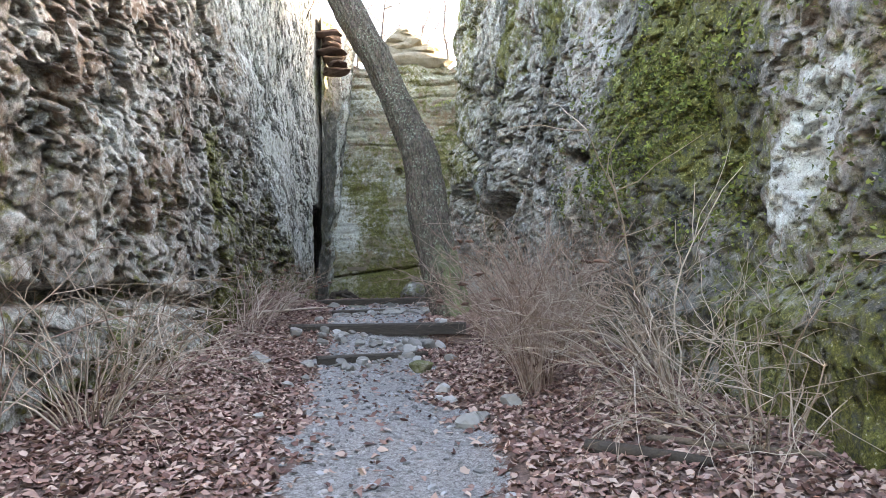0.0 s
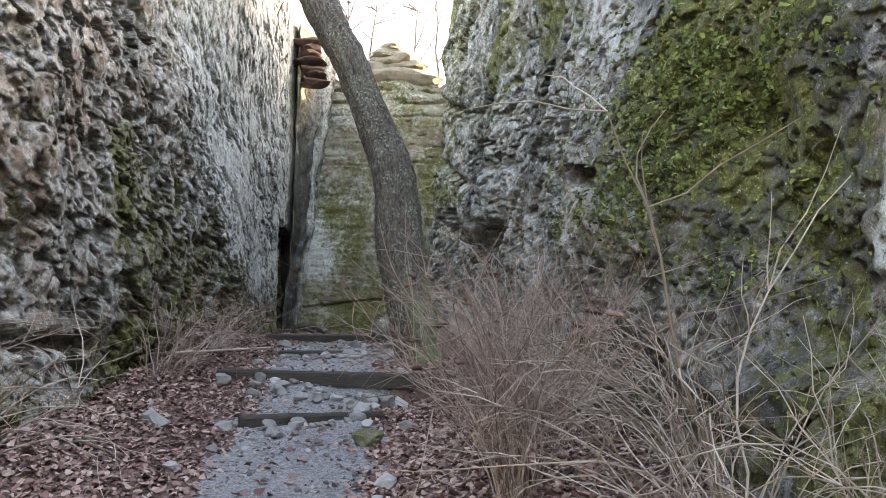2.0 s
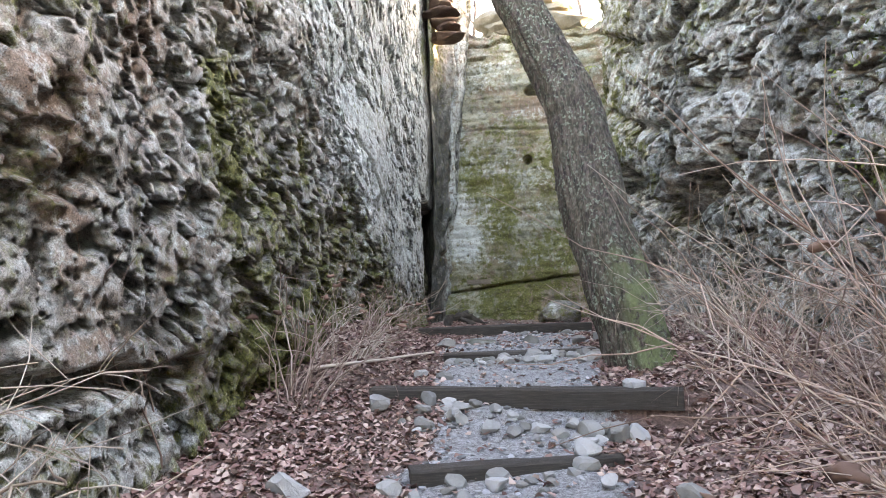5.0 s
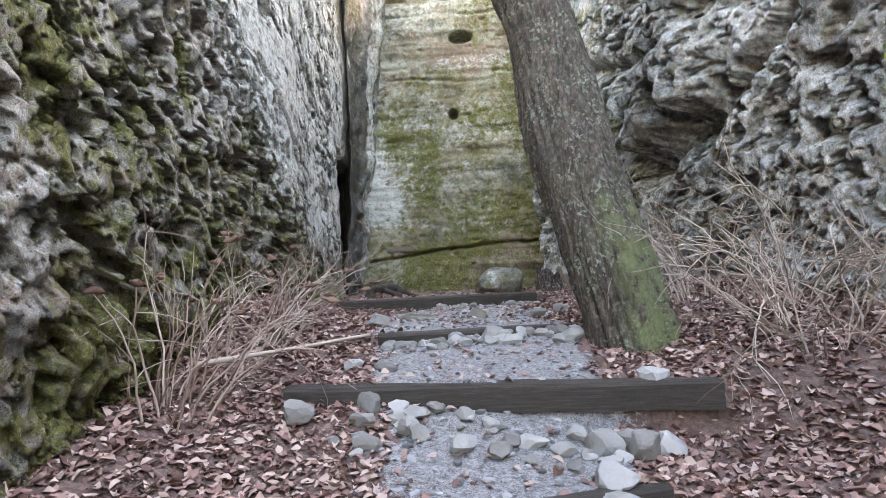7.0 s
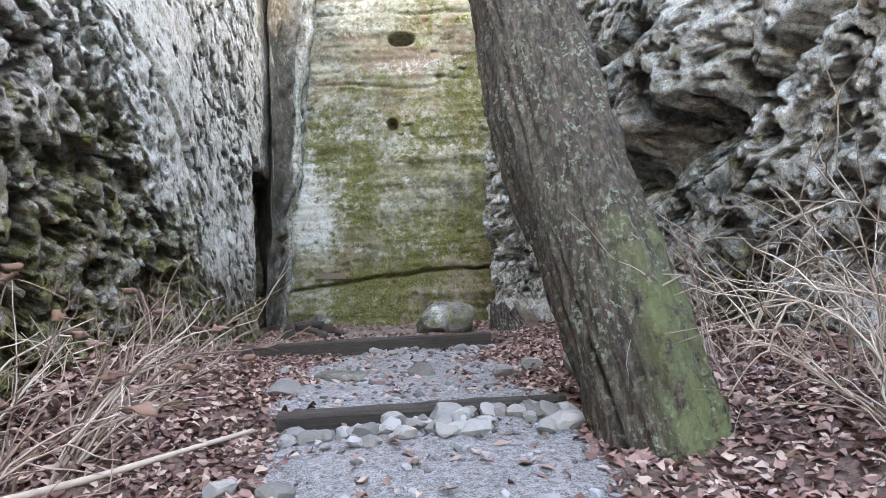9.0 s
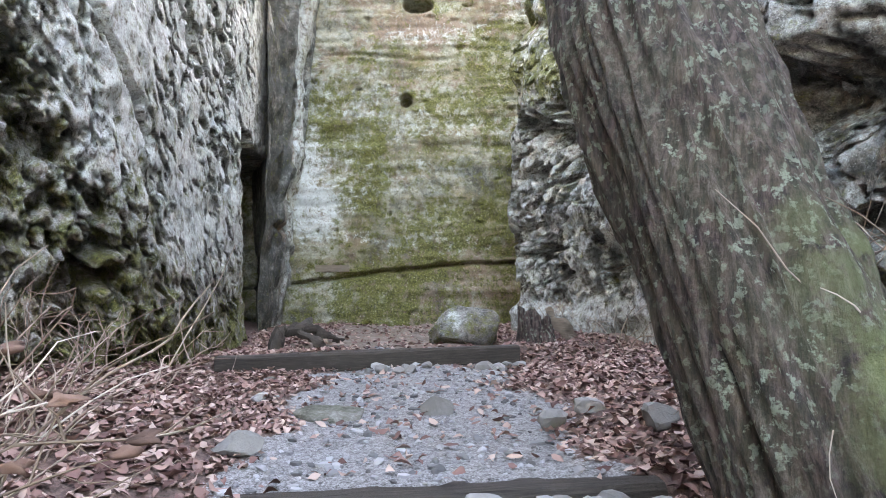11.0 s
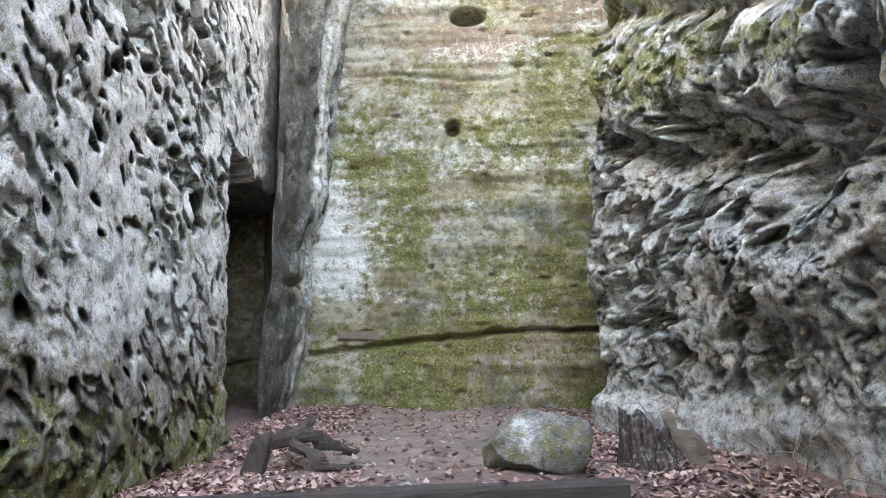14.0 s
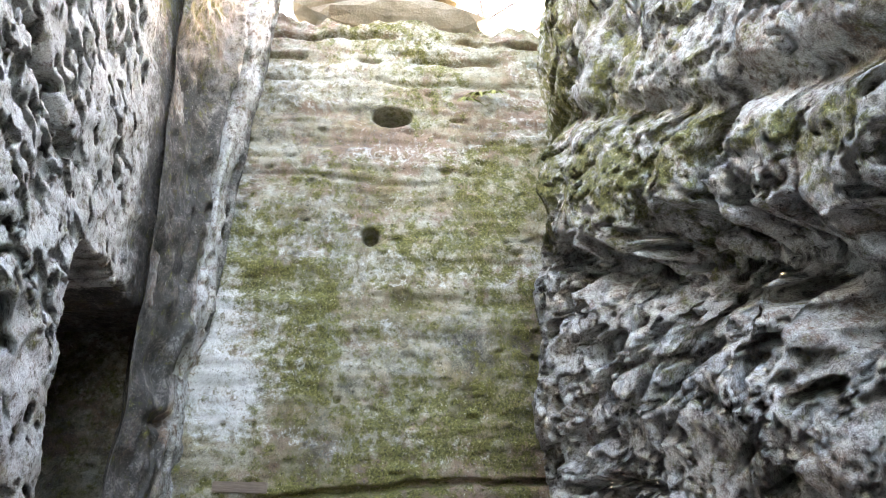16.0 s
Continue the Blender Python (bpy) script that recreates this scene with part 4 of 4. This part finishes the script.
        part("limb", g, BARK, tree)
    return tree


def limb(g, start, way, length, radius, rng, depth):
    """A branching bare limb."""
    way = way / np.linalg.norm(way)
    n = 6 if depth > 1 else 4
    pts, p, w = [start], np.array(start, float), np.array(way, float)
    for k in range(n):
        w = w + rng.normal(size=3) * 0.16 + np.array([0, 0, 0.05])
        w /= np.linalg.norm(w)
        p = p + w * length / n
        pts.append(p.copy())
    g.add(*tube(pts, np.linspace(radius, radius * 0.45, n + 1), 6 if depth > 1 else 4, cap=False))
    if depth:
        for _ in range(3 if depth > 1 else 2):
            i = rng.integers(2, n + 1)
            limb(g, pts[i], w + rng.normal(size=3) * 0.6, length * rng.uniform(0.5, 0.7), radius * 0.5, rng, depth - 1)


leaning_tree()


def far_tree(x, y, z, height, seed):
    tree = thing("bare_tree", (x, y, z), "slim leafless winter tree on the cliff top", "tree", "bare trees on the cliff tops")
    rng = np.random.default_rng(seed)
    n = 10
    c = np.cumsum(np.c_[rng.normal(0, 0.06, n), rng.normal(0, 0.06, n), np.full(n, height / n)], 0)
    c = np.r_[[(0, 0, -0.3)], c]
    g = Geo()
    g.add(*tube(c, np.linspace(height * 0.014, 0.02, n + 1), 8))
    part("trunk", g, BARK, tree)
    for k in range(9):
        i = rng.integers(3, n)
        a = rng.uniform(0, 6.28)
        g = Geo()
        limb(g, c[i], np.array([math.cos(a), math.sin(a), 0.7]), height * rng.uniform(0.18, 0.35), height * 0.005, rng, 3)
        part("limb", g, BARK, tree)


for i, (x, y, z, h) in enumerate([(-1.9, 33, 10.2, 7), (1.2, 31.5, 10.2, 6), (2.6, 35, 10.2, 8), (-0.6, 38, 10.0, 9), (-3.6, 36, 10.2, 8), (4.0, 30.5, 10.2, 6)]):
    far_tree(x, y, z, h, 60 + i)


# ---- shrubs ----
def stem(rng, length, lean, droop, radius, twigs, spread=0.5):
    """One arching dry stem with side twigs, from its own root."""
    g = Geo()
    n = 9
    w = np.array([lean[0], lean[1], 1.0])
    w /= np.linalg.norm(w)
    p, pts = np.zeros(3), [np.array([0, 0, -0.05])]
    for k in range(n):
        w = w + np.array([lean[0] * 0.12, lean[1] * 0.12, -droop * (k / n)]) + rng.normal(size=3) * 0.15
        w /= np.linalg.norm(w)
        p = p + w * length / n
        pts.append(p.copy())
    g.add(*tube(pts, np.linspace(radius, radius * 0.35, n + 1), 4, cap=False))
    for _ in range(twigs):
        i = int(rng.integers(3, n + 1))
        d0 = pts[i] - pts[i - 1]
        d0 = d0 / np.linalg.norm(d0) + rng.normal(size=3) * spread * 1.5
        q, tp = pts[i].copy(), [pts[i].copy()]
        ln = length * rng.uniform(0.15, 0.45)
        for _k in range(4):
            d0 = d0 + rng.normal(size=3) * 0.18 - np.array([0, 0, droop * 0.25])
            d0 /= np.linalg.norm(d0)
            q = q + d0 * ln / 4
            tp.append(q.copy())
        g.add(*tube(tp, np.linspace(radius * 0.5, radius * 0.2, 5), 3, cap=False))
    return g, pts[-1]


def shrub(x, y, stems, height, lean, droop, mat, seed, label, radius=0.008, fan=0.45, twigs=5, foot=0.25, heads=0, z=None):
    rng = np.random.default_rng(seed)
    base = gz(x, y) if z is None else z
    ob = thing("dry_shrub", (x, y, base), label, "shrub", "dry shrubs beside the trail")
    for k in range(stems):
        a, q = rng.uniform(0, 6.28), rng.uniform(0, 1) ** 0.5
        out = np.array([math.cos(a), math.sin(a)]) * q
        g, tip = stem(rng, height * rng.uniform(0.6, 1.1), out * fan + np.array(lean) + rng.normal(size=2) * 0.08, droop * rng.uniform(0.4, 1.3), radius * rng.uniform(0.6, 1.2), int(rng.integers(twigs, twigs * 2 + 2)))
        px, py = out * foot
        if k < heads:
            hv, hf = stone((0.11, 0.10, 0.05), seed + k, 2, 0.8, 0.2)
            g2 = Geo()
            g2.add(hv + tip, hf)
        s = part("stem", g, mat, ob)
        s.location = (px, py, (gz(x + px, y + py) if z is None else z) - base)
        if k < heads:
            part("flower_head", g2, SEED, s)
    return ob


shrub(2.4, 8.2, 70, 1.8, (-0.05, -0.05), 0.04, STEM_RED, 1, "dense upright bush of dry pinkish-brown stems", 0.0072, 0.24, 7, 0.16, 14)
shrub(2.95, 9.7, 40, 1.75, (-0.12, -0.05), 0.105, STEM_RED, 2, "dense upright bush of dry pinkish-brown stems", 0.0078, 0.36, 6, 0.35)
shrub(3.45, 7.2, 34, 1.8, (-0.25, -0.25), 0.34, STEM, 3, "arching tangle of pale dry canes", 0.0075, 0.6, 6, 0.4)
shrub(3.8, 6.0, 34, 1.7, (-0.2, -0.1), 0.36, STEM, 4, "arching tangle of pale dry canes", 0.0075, 0.7, 6, 0.35)
shrub(3.95, 8.6, 32, 1.9, (-0.25, 0.0), 0.188, STEM, 5, "arching tangle of pale dry canes", 0.0093, 0.6, 5, 0.3)
shrub(3.1, 11.3, 44, 1.7, (-0.05, 0.05), 0.1, STEM_RED, 6, "low bush of dry brown stems below the cliff", 0.0075, 0.4, 5, 0.4)
shrub(2.6, 13.2, 24, 1.2, (-0.05, 0.0), 0.225, STEM, 7, "low tangle of pale dry canes", 0.0093, 0.7, 5, 0.4)
shrub(2.35, 15.3, 28, 1.5, (-0.1, -0.35), 0.27, STEM, 8, "arching tangle of pale canes beside the leaning tree", 0.0093, 0.75, 5, 0.45)
shrub(2.75, 14.2, 22, 1.7, (0.05, -0.4), 0.225, STEM, 9, "arching tangle of pale dry canes", 0.0104, 0.6, 6, 0.3)
shrub(-1.45, 6.4, 44, 1.75, (0.12, -0.05), 0.22, STEM, 10, "sprawling bush of thin pale canes at the cliff foot", 0.0087, 0.75, 5, 0.2)
shrub(-1.6, 7.7, 26, 1.4, (0.25, 0.0), 0.225, STEM, 11, "sprawling bush of thin pale canes at the cliff foot", 0.0081, 0.7, 4, 0.25)
shrub(-2.0, 12.2, 28, 1.3, (0.3, 0.25), 0.135, STEM_RED, 12, "clump of dry brown weed stalks at the cliff foot", 0.0093, 0.45, 3, 0.3, 16)
shrub(-2.1, 13.6, 22, 1.2, (0.35, 0.25), 0.112, STEM, 13, "clump of dry brown weed stalks with faded flower heads", 0.0093, 0.4, 3, 0.35, 16)
shrub(-2.3, 15.2, 16, 0.85, (0.2, 0.2), 0.135, STEM_RED, 14, "clump of dry brown weed stalks at the cliff foot", 0.0081, 0.45, 4, 0.3)
shrub(-2.45, 16.9, 12, 0.6, (0.15, 0.1), 0.15, STEM_RED, 15, "clump of dry brown weed stalks at the cliff foot", 0.0081, 0.5, 4, 0.35)
shrub(1.75, 22.1, 12, 0.8, (-0.1, -0.3), 0.225, STEM, 16, "sparse dry canes below the overhang", 0.007, 0.7, 3, 0.4)
shrub(2.0, 20.2, 11, 0.9, (-0.1, -0.2), 0.225, STEM, 17, "sparse dry canes below the overhang", 0.007, 0.7, 3, 0.4)


shrub(3.45, 6.75, 3, 2.7, (-0.05, 0.0), 0.05, STEM, 18, "slim pale sapling with a few forked branches", 0.016, 0.2, 6, 0.05)
shrub(-1.7, 5.5, 4, 2.0, (0.25, 0.15), 0.1, STEM_RED, 19, "slim bare sapling with thin branches", 0.009, 0.3, 6, 0.05)
shrub(-2.0, 9.9, 3, 2.3, (0.02, -0.05), 0.03, STEM_RED, 20, "slim bare sapling against the rock", 0.012, 0.15, 4, 0.1)


def fallen(points, radius, mat, seed, label):
    """A branch or log lying on the ground along points."""
    p = np.array([(x, y, gz(x, y) + h) for x, y, h in points])
    t = np.linspace(0, len(p) - 1, 18)
    c = np.stack([np.interp(t, range(len(p)), p[:, i]) for i in range(3)], -1)
    v, f = tube(c - c[0], np.linspace(radius, radius * 0.6, 18), 9)
    v = v * (1 + 0.06 * fbm(v[:, 0] * 7, v[:, 1] * 7, v[:, 2] * 7, 3, seed)[:, None])
    g = Geo()
    g.add(v, [q[::-1] for q in f])
    ob = part("fallen_branch", g, mat)
    ob.location = c[0]
    tagged(ob, label, "branch", "fallen branches")


fallen([(2.5, 5.85, 0.02), (2.9, 5.6, 0.04), (3.25, 5.5, 0.02)], 0.065, ROOT, 1, "dark rotting log lying among dead leaves")
fallen([(3.0, 6.1, 0.03), (3.6, 5.75, 0.05), (4.1, 5.6, 0.04)], 0.028, OLDWOOD, 2, "pale bare stick lying on dead leaves")
fallen([(-1.55, 9.0, 0.02), (-1.0, 8.9, 0.03), (-0.7, 8.6, 0.02)], 0.018, OLDWOOD, 3, "thin bare stick lying on dead leaves")
fallen([(-2.0, 12.5, 0.25), (-1.5, 13.1, 0.3), (-1.05, 13.9, 0.25)], 0.02, STEM, 4, "pale dead cane leaning over the leaves")


# ---- rocks ----
def rock(x, y, size, seed, mat=STONE, name="rock", label="pale grey angular stone on the trail", group="loose stones on the trail", level=3, sink=0.3, turn=0.0, blocky=0.6, category="rock"):
    v, f = stone(size, seed, level, 0.05 if level < 4 else 0.10, blocky, (0.45, 0.8) if level < 4 else (0.72, 0.95))
    g = Geo()
    g.add(v, f)
    me = g.mesh(name, smooth=level > 3)
    if mat is ROCK_E:
        layer = me.attributes.new("mask", "FLOAT_COLOR", "POINT")
        m = np.stack([0.45 * ramp(v[:, 2], 0.4, 0.0), 0.1 + 0.9 * blob(v[:, 0], v[:, 2], -0.16, 0.12, 0.12, 0.16, 0.4), 0 * v[:, 0], 0.6 + 0 * v[:, 0]], -1)
        layer.data.foreach_set("color", np.clip(m, 0, 1).reshape(-1).astype(np.float32))
    me.materials.append(mat)
    ob = new(name, me)
    ob.location = (x, y, gz(x, y) + size[2] * (0.5 - sink))
    ob.rotation_euler = (0, 0, radians(turn))
    return tagged(ob, label, category, group)


rock(0.24, 20.78, (1.0, 0.76, 0.64), 11, ROCK_E, "boulder", "rounded grey-green boulder blotched with pale lichen", "", 5, 0.2, 0, 0.5, "boulder")
rock(1.03, 10.36, (0.42, 0.34, 0.24), 12, MOSSY, "rock", "moss-covered brown stone beside the trail", "", 3, 0.3)
rock(-1.22, 10.25, (0.34, 0.3, 0.3), 13, STONE, "rock", "pale block of limestone among dead leaves")
rock(-0.88, 16.95, (0.66, 0.36, 0.18), 14, BOULDER, "rock", "flat brown slab lying on the gravel", turn=-8)
rock(-0.1, 17.1, (0.34, 0.22, 0.2), 15, STONE, "rock", "small brown split stone on the gravel", turn=25)
rock(0.78, 12.4, (0.38, 0.3, 0.26), 16, STONE, turn=20)
rock(1.05, 12.35, (0.36, 0.32, 0.24), 17, STONE, turn=50)
rock(-0.8, 12.72, (0.2, 0.16, 0.26), 18, STONE)
rock(0.07, 14.9, (0.34, 0.24, 0.22), 19, STONE)
rock(0.85, 14.5, (0.36, 0.26, 0.18), 20, STONE)
rock(-1.25, 15.75, (0.34, 0.26, 0.2), 21, STONE, label="pale stone half sunk in dead leaves")
rs = np.random.default_rng(77)
for i in range(120):
    beam = BEAMS[int(rs.choice([0, 1, 1, 2, 2, 3]))]
    x = rs.uniform(max(beam[0][0], -1.1) + 0.1, min(beam[1][0], 1.0))
    y = float(beam_y(beam, np.array(x))) - rs.uniform(0.15, 0.75)
    s = rs.uniform(0.09, 0.24)
    rock(x, y, (s * 1.2, s, s * 0.75), 200 + i, STONE, level=2, turn=rs.uniform(0, 360))
for i in range(26):
    y = rs.uniform(5, 19)
    sgn = rs.choice([-1, 1])
    x = float(np.interp(y, TRAIL_Y, TRAIL_X) + sgn * (np.interp(y, TRAIL_Y, TRAIL_W) + rs.uniform(-0.1, 0.7)))
    s = rs.uniform(0.12, 0.3)
    rock(x, y, (s * 1.2, s, s * 0.8), 400 + i, STONE, label="pale stone half sunk in dead leaves", level=2, turn=rs.uniform(0, 360))


def stump():
    """A rotten broken stump with a jagged rim and a split-off slab leaning on it."""
    ob = thing("stump", (1.22, 20.95, gz(1.22, 20.95)), "dark rotten broken tree stump beside the boulder", "stump")
    n, rows = 40, 14
    ang = np.arange(n) * 2 * np.pi / n
    ca, sa = np.cos(ang), np.sin(ang)
    rim = 0.40 + 0.09 * fbm(ca * 2.2, sa * 2.2, 0 * ca, 4, 71) - 0.10 * ca
    r = 0.21 * (1 + 0.25 * creases(ca * 2, sa * 2, 0 * ca, 3, 72) - 0.1)
    rings = []
    for k in range(rows):
        h = k / (rows - 1)
        grow = 1 + 0.55 * (1 - h) ** 3
        wob = 1 + 0.10 * fbm(ca * 4, sa * 4, 0 * ca + h * 3, 3, 73)
        rings.append(np.stack([ca * r * grow * wob - 0.06 * h, sa * r * grow * wob, -0.12 + (rim + 0.12) * h], -1))
    rings.append(np.stack([ca * r * 0.6 - 0.06, sa * r * 0.6, rim * 0.75], -1))
    rings.append(np.stack([ca * r * 0.2 - 0.06, sa * r * 0.2, 0 * ca + 0.22], -1))
    g = Geo()
    g.add(np.concatenate(rings), [(k * n + i, k * n + (i + 1) % n, (k + 1) * n + (i + 1) % n, (k + 1) * n + i) for k in range(len(rings) - 1) for i in range(n)] + [tuple(range((len(rings) - 1) * n, len(rings) * n))])
    part("stump_base", g, BARK, ob)
    t = np.linspace(0, 1, 14)
    c = np.stack([0.50 - 0.38 * t, -0.14 + 0.12 * t, -0.06 + 0.50 * t], -1)
    v, f = tube(c, np.interp(t, [0, 0.6, 1], [0.10, 0.085, 0.03]), 12)
    v[:, 1] = v[:, 1] * 0.6
    v = v * (1 + 0.22 * fbm(v[:, 0] * 8, v[:, 1] * 8, v[:, 2] * 3, 4, 74)[:, None])
    g = Geo()
    g.add(v, [q[::-1] for q in f])
    part("split_slab", g, OLDWOOD, ob, smooth=False)


def root_log():
    ob = thing("driftwood_log", (-2.3, 21.0, gz(-2.3, 21.0)), "dark forked driftwood log lying by the cave", "log")
    for k, (pts, r) in enumerate([([(-0.05, 0, -0.02), (0.05, 0.05, 0.3), (0.35, 0.2, 0.32), (0.8, 0.5, 0.12)], (0.12, 0.10, 0.075, 0.035)), ([(0.3, 0.15, 0.3), (0.6, -0.05, 0.1), (0.95, 0.1, 0.03)], (0.07, 0.05, 0.03)), ([(0.35, 0.2, 0.3), (0.3, 0.5, 0.36), (0.1, 0.8, 0.2)], (0.08, 0.06, 0.04))]):
        p = np.array(pts)
        t = np.linspace(0, len(p) - 1, 16)
        c = np.stack([np.interp(t, range(len(p)), p[:, i]) for i in range(3)], -1)
        v, f = tube(c, np.interp(t, range(len(p)), r), 10)
        v = v * (1 + 0.16 * fbm(v[:, 0] * 9, v[:, 1] * 9, v[:, 2] * 9, 4, k)[:, None])
        g = Geo()
        g.add(v, [q[::-1] for q in f])
        part("trunk" if k == 0 else "branch", g, ROOT, ob, smooth=False)


stump()
root_log()


def plaque():
    """The weathered board fixed to the back face above the crack."""
    bm = bmesh.new()
    bmesh.ops.create_cube(bm, size=1)
    bmesh.ops.scale(bm, vec=(0.72, 0.05, 0.14), verts=bm.verts)
    bmesh.ops.bevel(bm, geom=bm.edges, offset=0.008, segments=2, affect="EDGES")
    me = bpy.data.meshes.new("board")
    bm.to_mesh(me)
    bm.free()
    me.materials.append(OLDWOOD)
    ob = new("board", me)
    ob.location = (-2.36, 26.24, 2.135)
    ob.rotation_euler = (radians(-7), radians(1), 0)
    tagged(ob, "weathered wooden board fixed flat against the rock face", "board")


plaque()


# ---- leaf litter and gravel ----
def leaf_shape(rng):
    """A lobed oak leaf, curled, about 1 long."""
    t = np.linspace(0, 1, 4)
    half = np.array([0.05, 0.27, 0.22, 0.03]) * rng.uniform(0.8, 1.35)
    mid = np.stack([0 * t, t - 0.5, 0 * t], -1)
    left, right = mid + np.c_[half, rng.normal(0, 0.06, 4), 0 * t], mid - np.c_[half, rng.normal(0, 0.06, 4), 0 * t]
    v = np.concatenate([mid, left, right])
    cx, cy = rng.uniform(-1.5, 1.5), rng.uniform(-1.1, 1.1)
    v[:, 2] = cx * v[:, 0] ** 2 * 2 + cy * v[:, 1] ** 2 + rng.uniform(-0.5, 0.5) * v[:, 0] * v[:, 1]
    f = []
    for k in range(3):
        f += [(k, k + 4, k + 5, k + 1), (k, k + 1, k + 9, k + 8)]
    return v, f


def scatter(rng, count, test):
    x, y = rng.uniform(-3.6, 4.6, count), rng.uniform(3.2, 26, count)
    keep = test(x, y, rng.uniform(size=count))
    return x[keep], y[keep]


def litter_test(x, y, u):
    off = np.abs(x - np.interp(y, TRAIL_Y, TRAIL_X)) - np.interp(y, TRAIL_Y, TRAIL_W)
    p = 0.06 + ramp(off + 0.25 * fbm(x * 1.7, y * 1.7, 0 * x, 3, 3), -0.1, 0.35)
    p = np.where(y > 20.3, np.where(x > 0.6, 0.8, 0.10) + 0.5 * (x < -2.0), p)
    p *= 1 - 0.15 * ramp(fbm(x * 0.9, y * 0.9, 0 * x, 3, 8), 0.2, 0.6)
    wall = (x > np.interp(y, [7, 10, 16, 20, 24], [-2.2, -2.5, -2.9, -3.2, -3.4])) & (x < np.interp(y, [6, 10.8, 16, 20, 23.4], [4.3, 3.7, 2.9, 2.3, 1.4]))
    return (u < p) & wall


rl = np.random.default_rng(9)
shapes = [leaf_shape(rl) for _ in range(24)]
lx, ly = scatter(rl, 100000, litter_test)
lz = ground_z(lx, ly)
g = Geo()
for x, y, z in zip(lx, ly, lz):
    v, f = shapes[int(rl.integers(24))]
    m = Euler((rl.normal(0, 0.3), rl.normal(0, 0.3), rl.uniform(0, 6.28))).to_matrix()
    g.add(v @ np.array(m).T * rl.uniform(0.045, 0.105) + (x, y, z + rl.uniform(0.006, 0.03)), f)
litter = part("leaf_litter", g, LEAF)
tagged(litter, "curled brown and mauve fallen oak leaves", "leaf litter", kind="stuff")


def gravel_test(x, y, u):
    off = np.abs(x - np.interp(y, TRAIL_Y, TRAIL_X)) - np.interp(y, TRAIL_Y, TRAIL_W)
    return (u < 1 - ramp(off, -0.1, 0.35)) & (y < 20.2)


sx, sy = scatter(rl, 30000, gravel_test)
sz = ground_z(sx, sy)
pebbles = [stone((1, 0.8, 0.6), 600 + k, 1, 0.2, 0.6) for k in range(12)]
g = Geo()
for x, y, z in zip(sx, sy, sz):
    v, f = pebbles[int(rl.integers(12))]
    a = rl.uniform(0, 6.28)
    m = np.array([[math.cos(a), -math.sin(a), 0], [math.sin(a), math.cos(a), 0], [0, 0, 1]])
    g.add(v @ m.T * (0.012 + 0.11 * rl.uniform() ** 5) + (x, y, z + 0.004), f)
gravel = part("gravel", g, GRAVEL, smooth=False)
tagged(gravel, "pale grey crushed stone on the trail", "gravel", kind="stuff")


# ---- moss tufts and small leaves on the east cliff ----
ey_, zs_, eface = EAST
rm = np.random.default_rng(31)
g = Geo()
count = 0
for _ in range(60000):
    y, z = rm.uniform(5.5, 13.5), rm.uniform(0.8, 5.2)
    edge_ = np.interp(y, [5.5, 8.5, 10.2, 11.5, 13.5], [0.5, 1.0, 1.7, 2.3, 2.6])
    dens = float(blob(np.array(y), np.array(z), 8.9, 3.4, 2.6, 2.0, 0.7)) + 0.7 * float(blob(np.array(y), np.array(z), 12.2, 2.55, 1.3, 0.45, 0.8)) + 0.12
    if z < edge_ or rm.uniform() > dens * (0.5 + 0.9 * vnoise(np.array(y * 2.2), np.array(z * 2.2), np.array(0.0), 7)):
        continue
    i, j = np.searchsorted(ey_, y), int(np.argmin(np.abs(eface[:, min(np.searchsorted(ey_, y), len(ey_) - 1), 2] - z)))
    p = eface[min(j, len(eface) - 1), min(i, len(ey_) - 1)]
    s = rm.uniform(0.012, 0.034)
    a, b_ = rm.normal(size=3), rm.normal(size=3)
    a, b_ = a / np.linalg.norm(a) * s, b_ / np.linalg.norm(b_) * s * 0.7
    q = p + (-rm.uniform(0.0, 0.05), 0, 0)
    g.add([q - a, q + b_, q + a * 1.1 + (-0.01, 0, 0), q - b_], [(0, 1, 2), (0, 2, 3)])
moss = part("cliff_moss", g, GREEN)
tagged(moss, "bright green moss and small leaves growing on rock", "moss", kind="stuff")
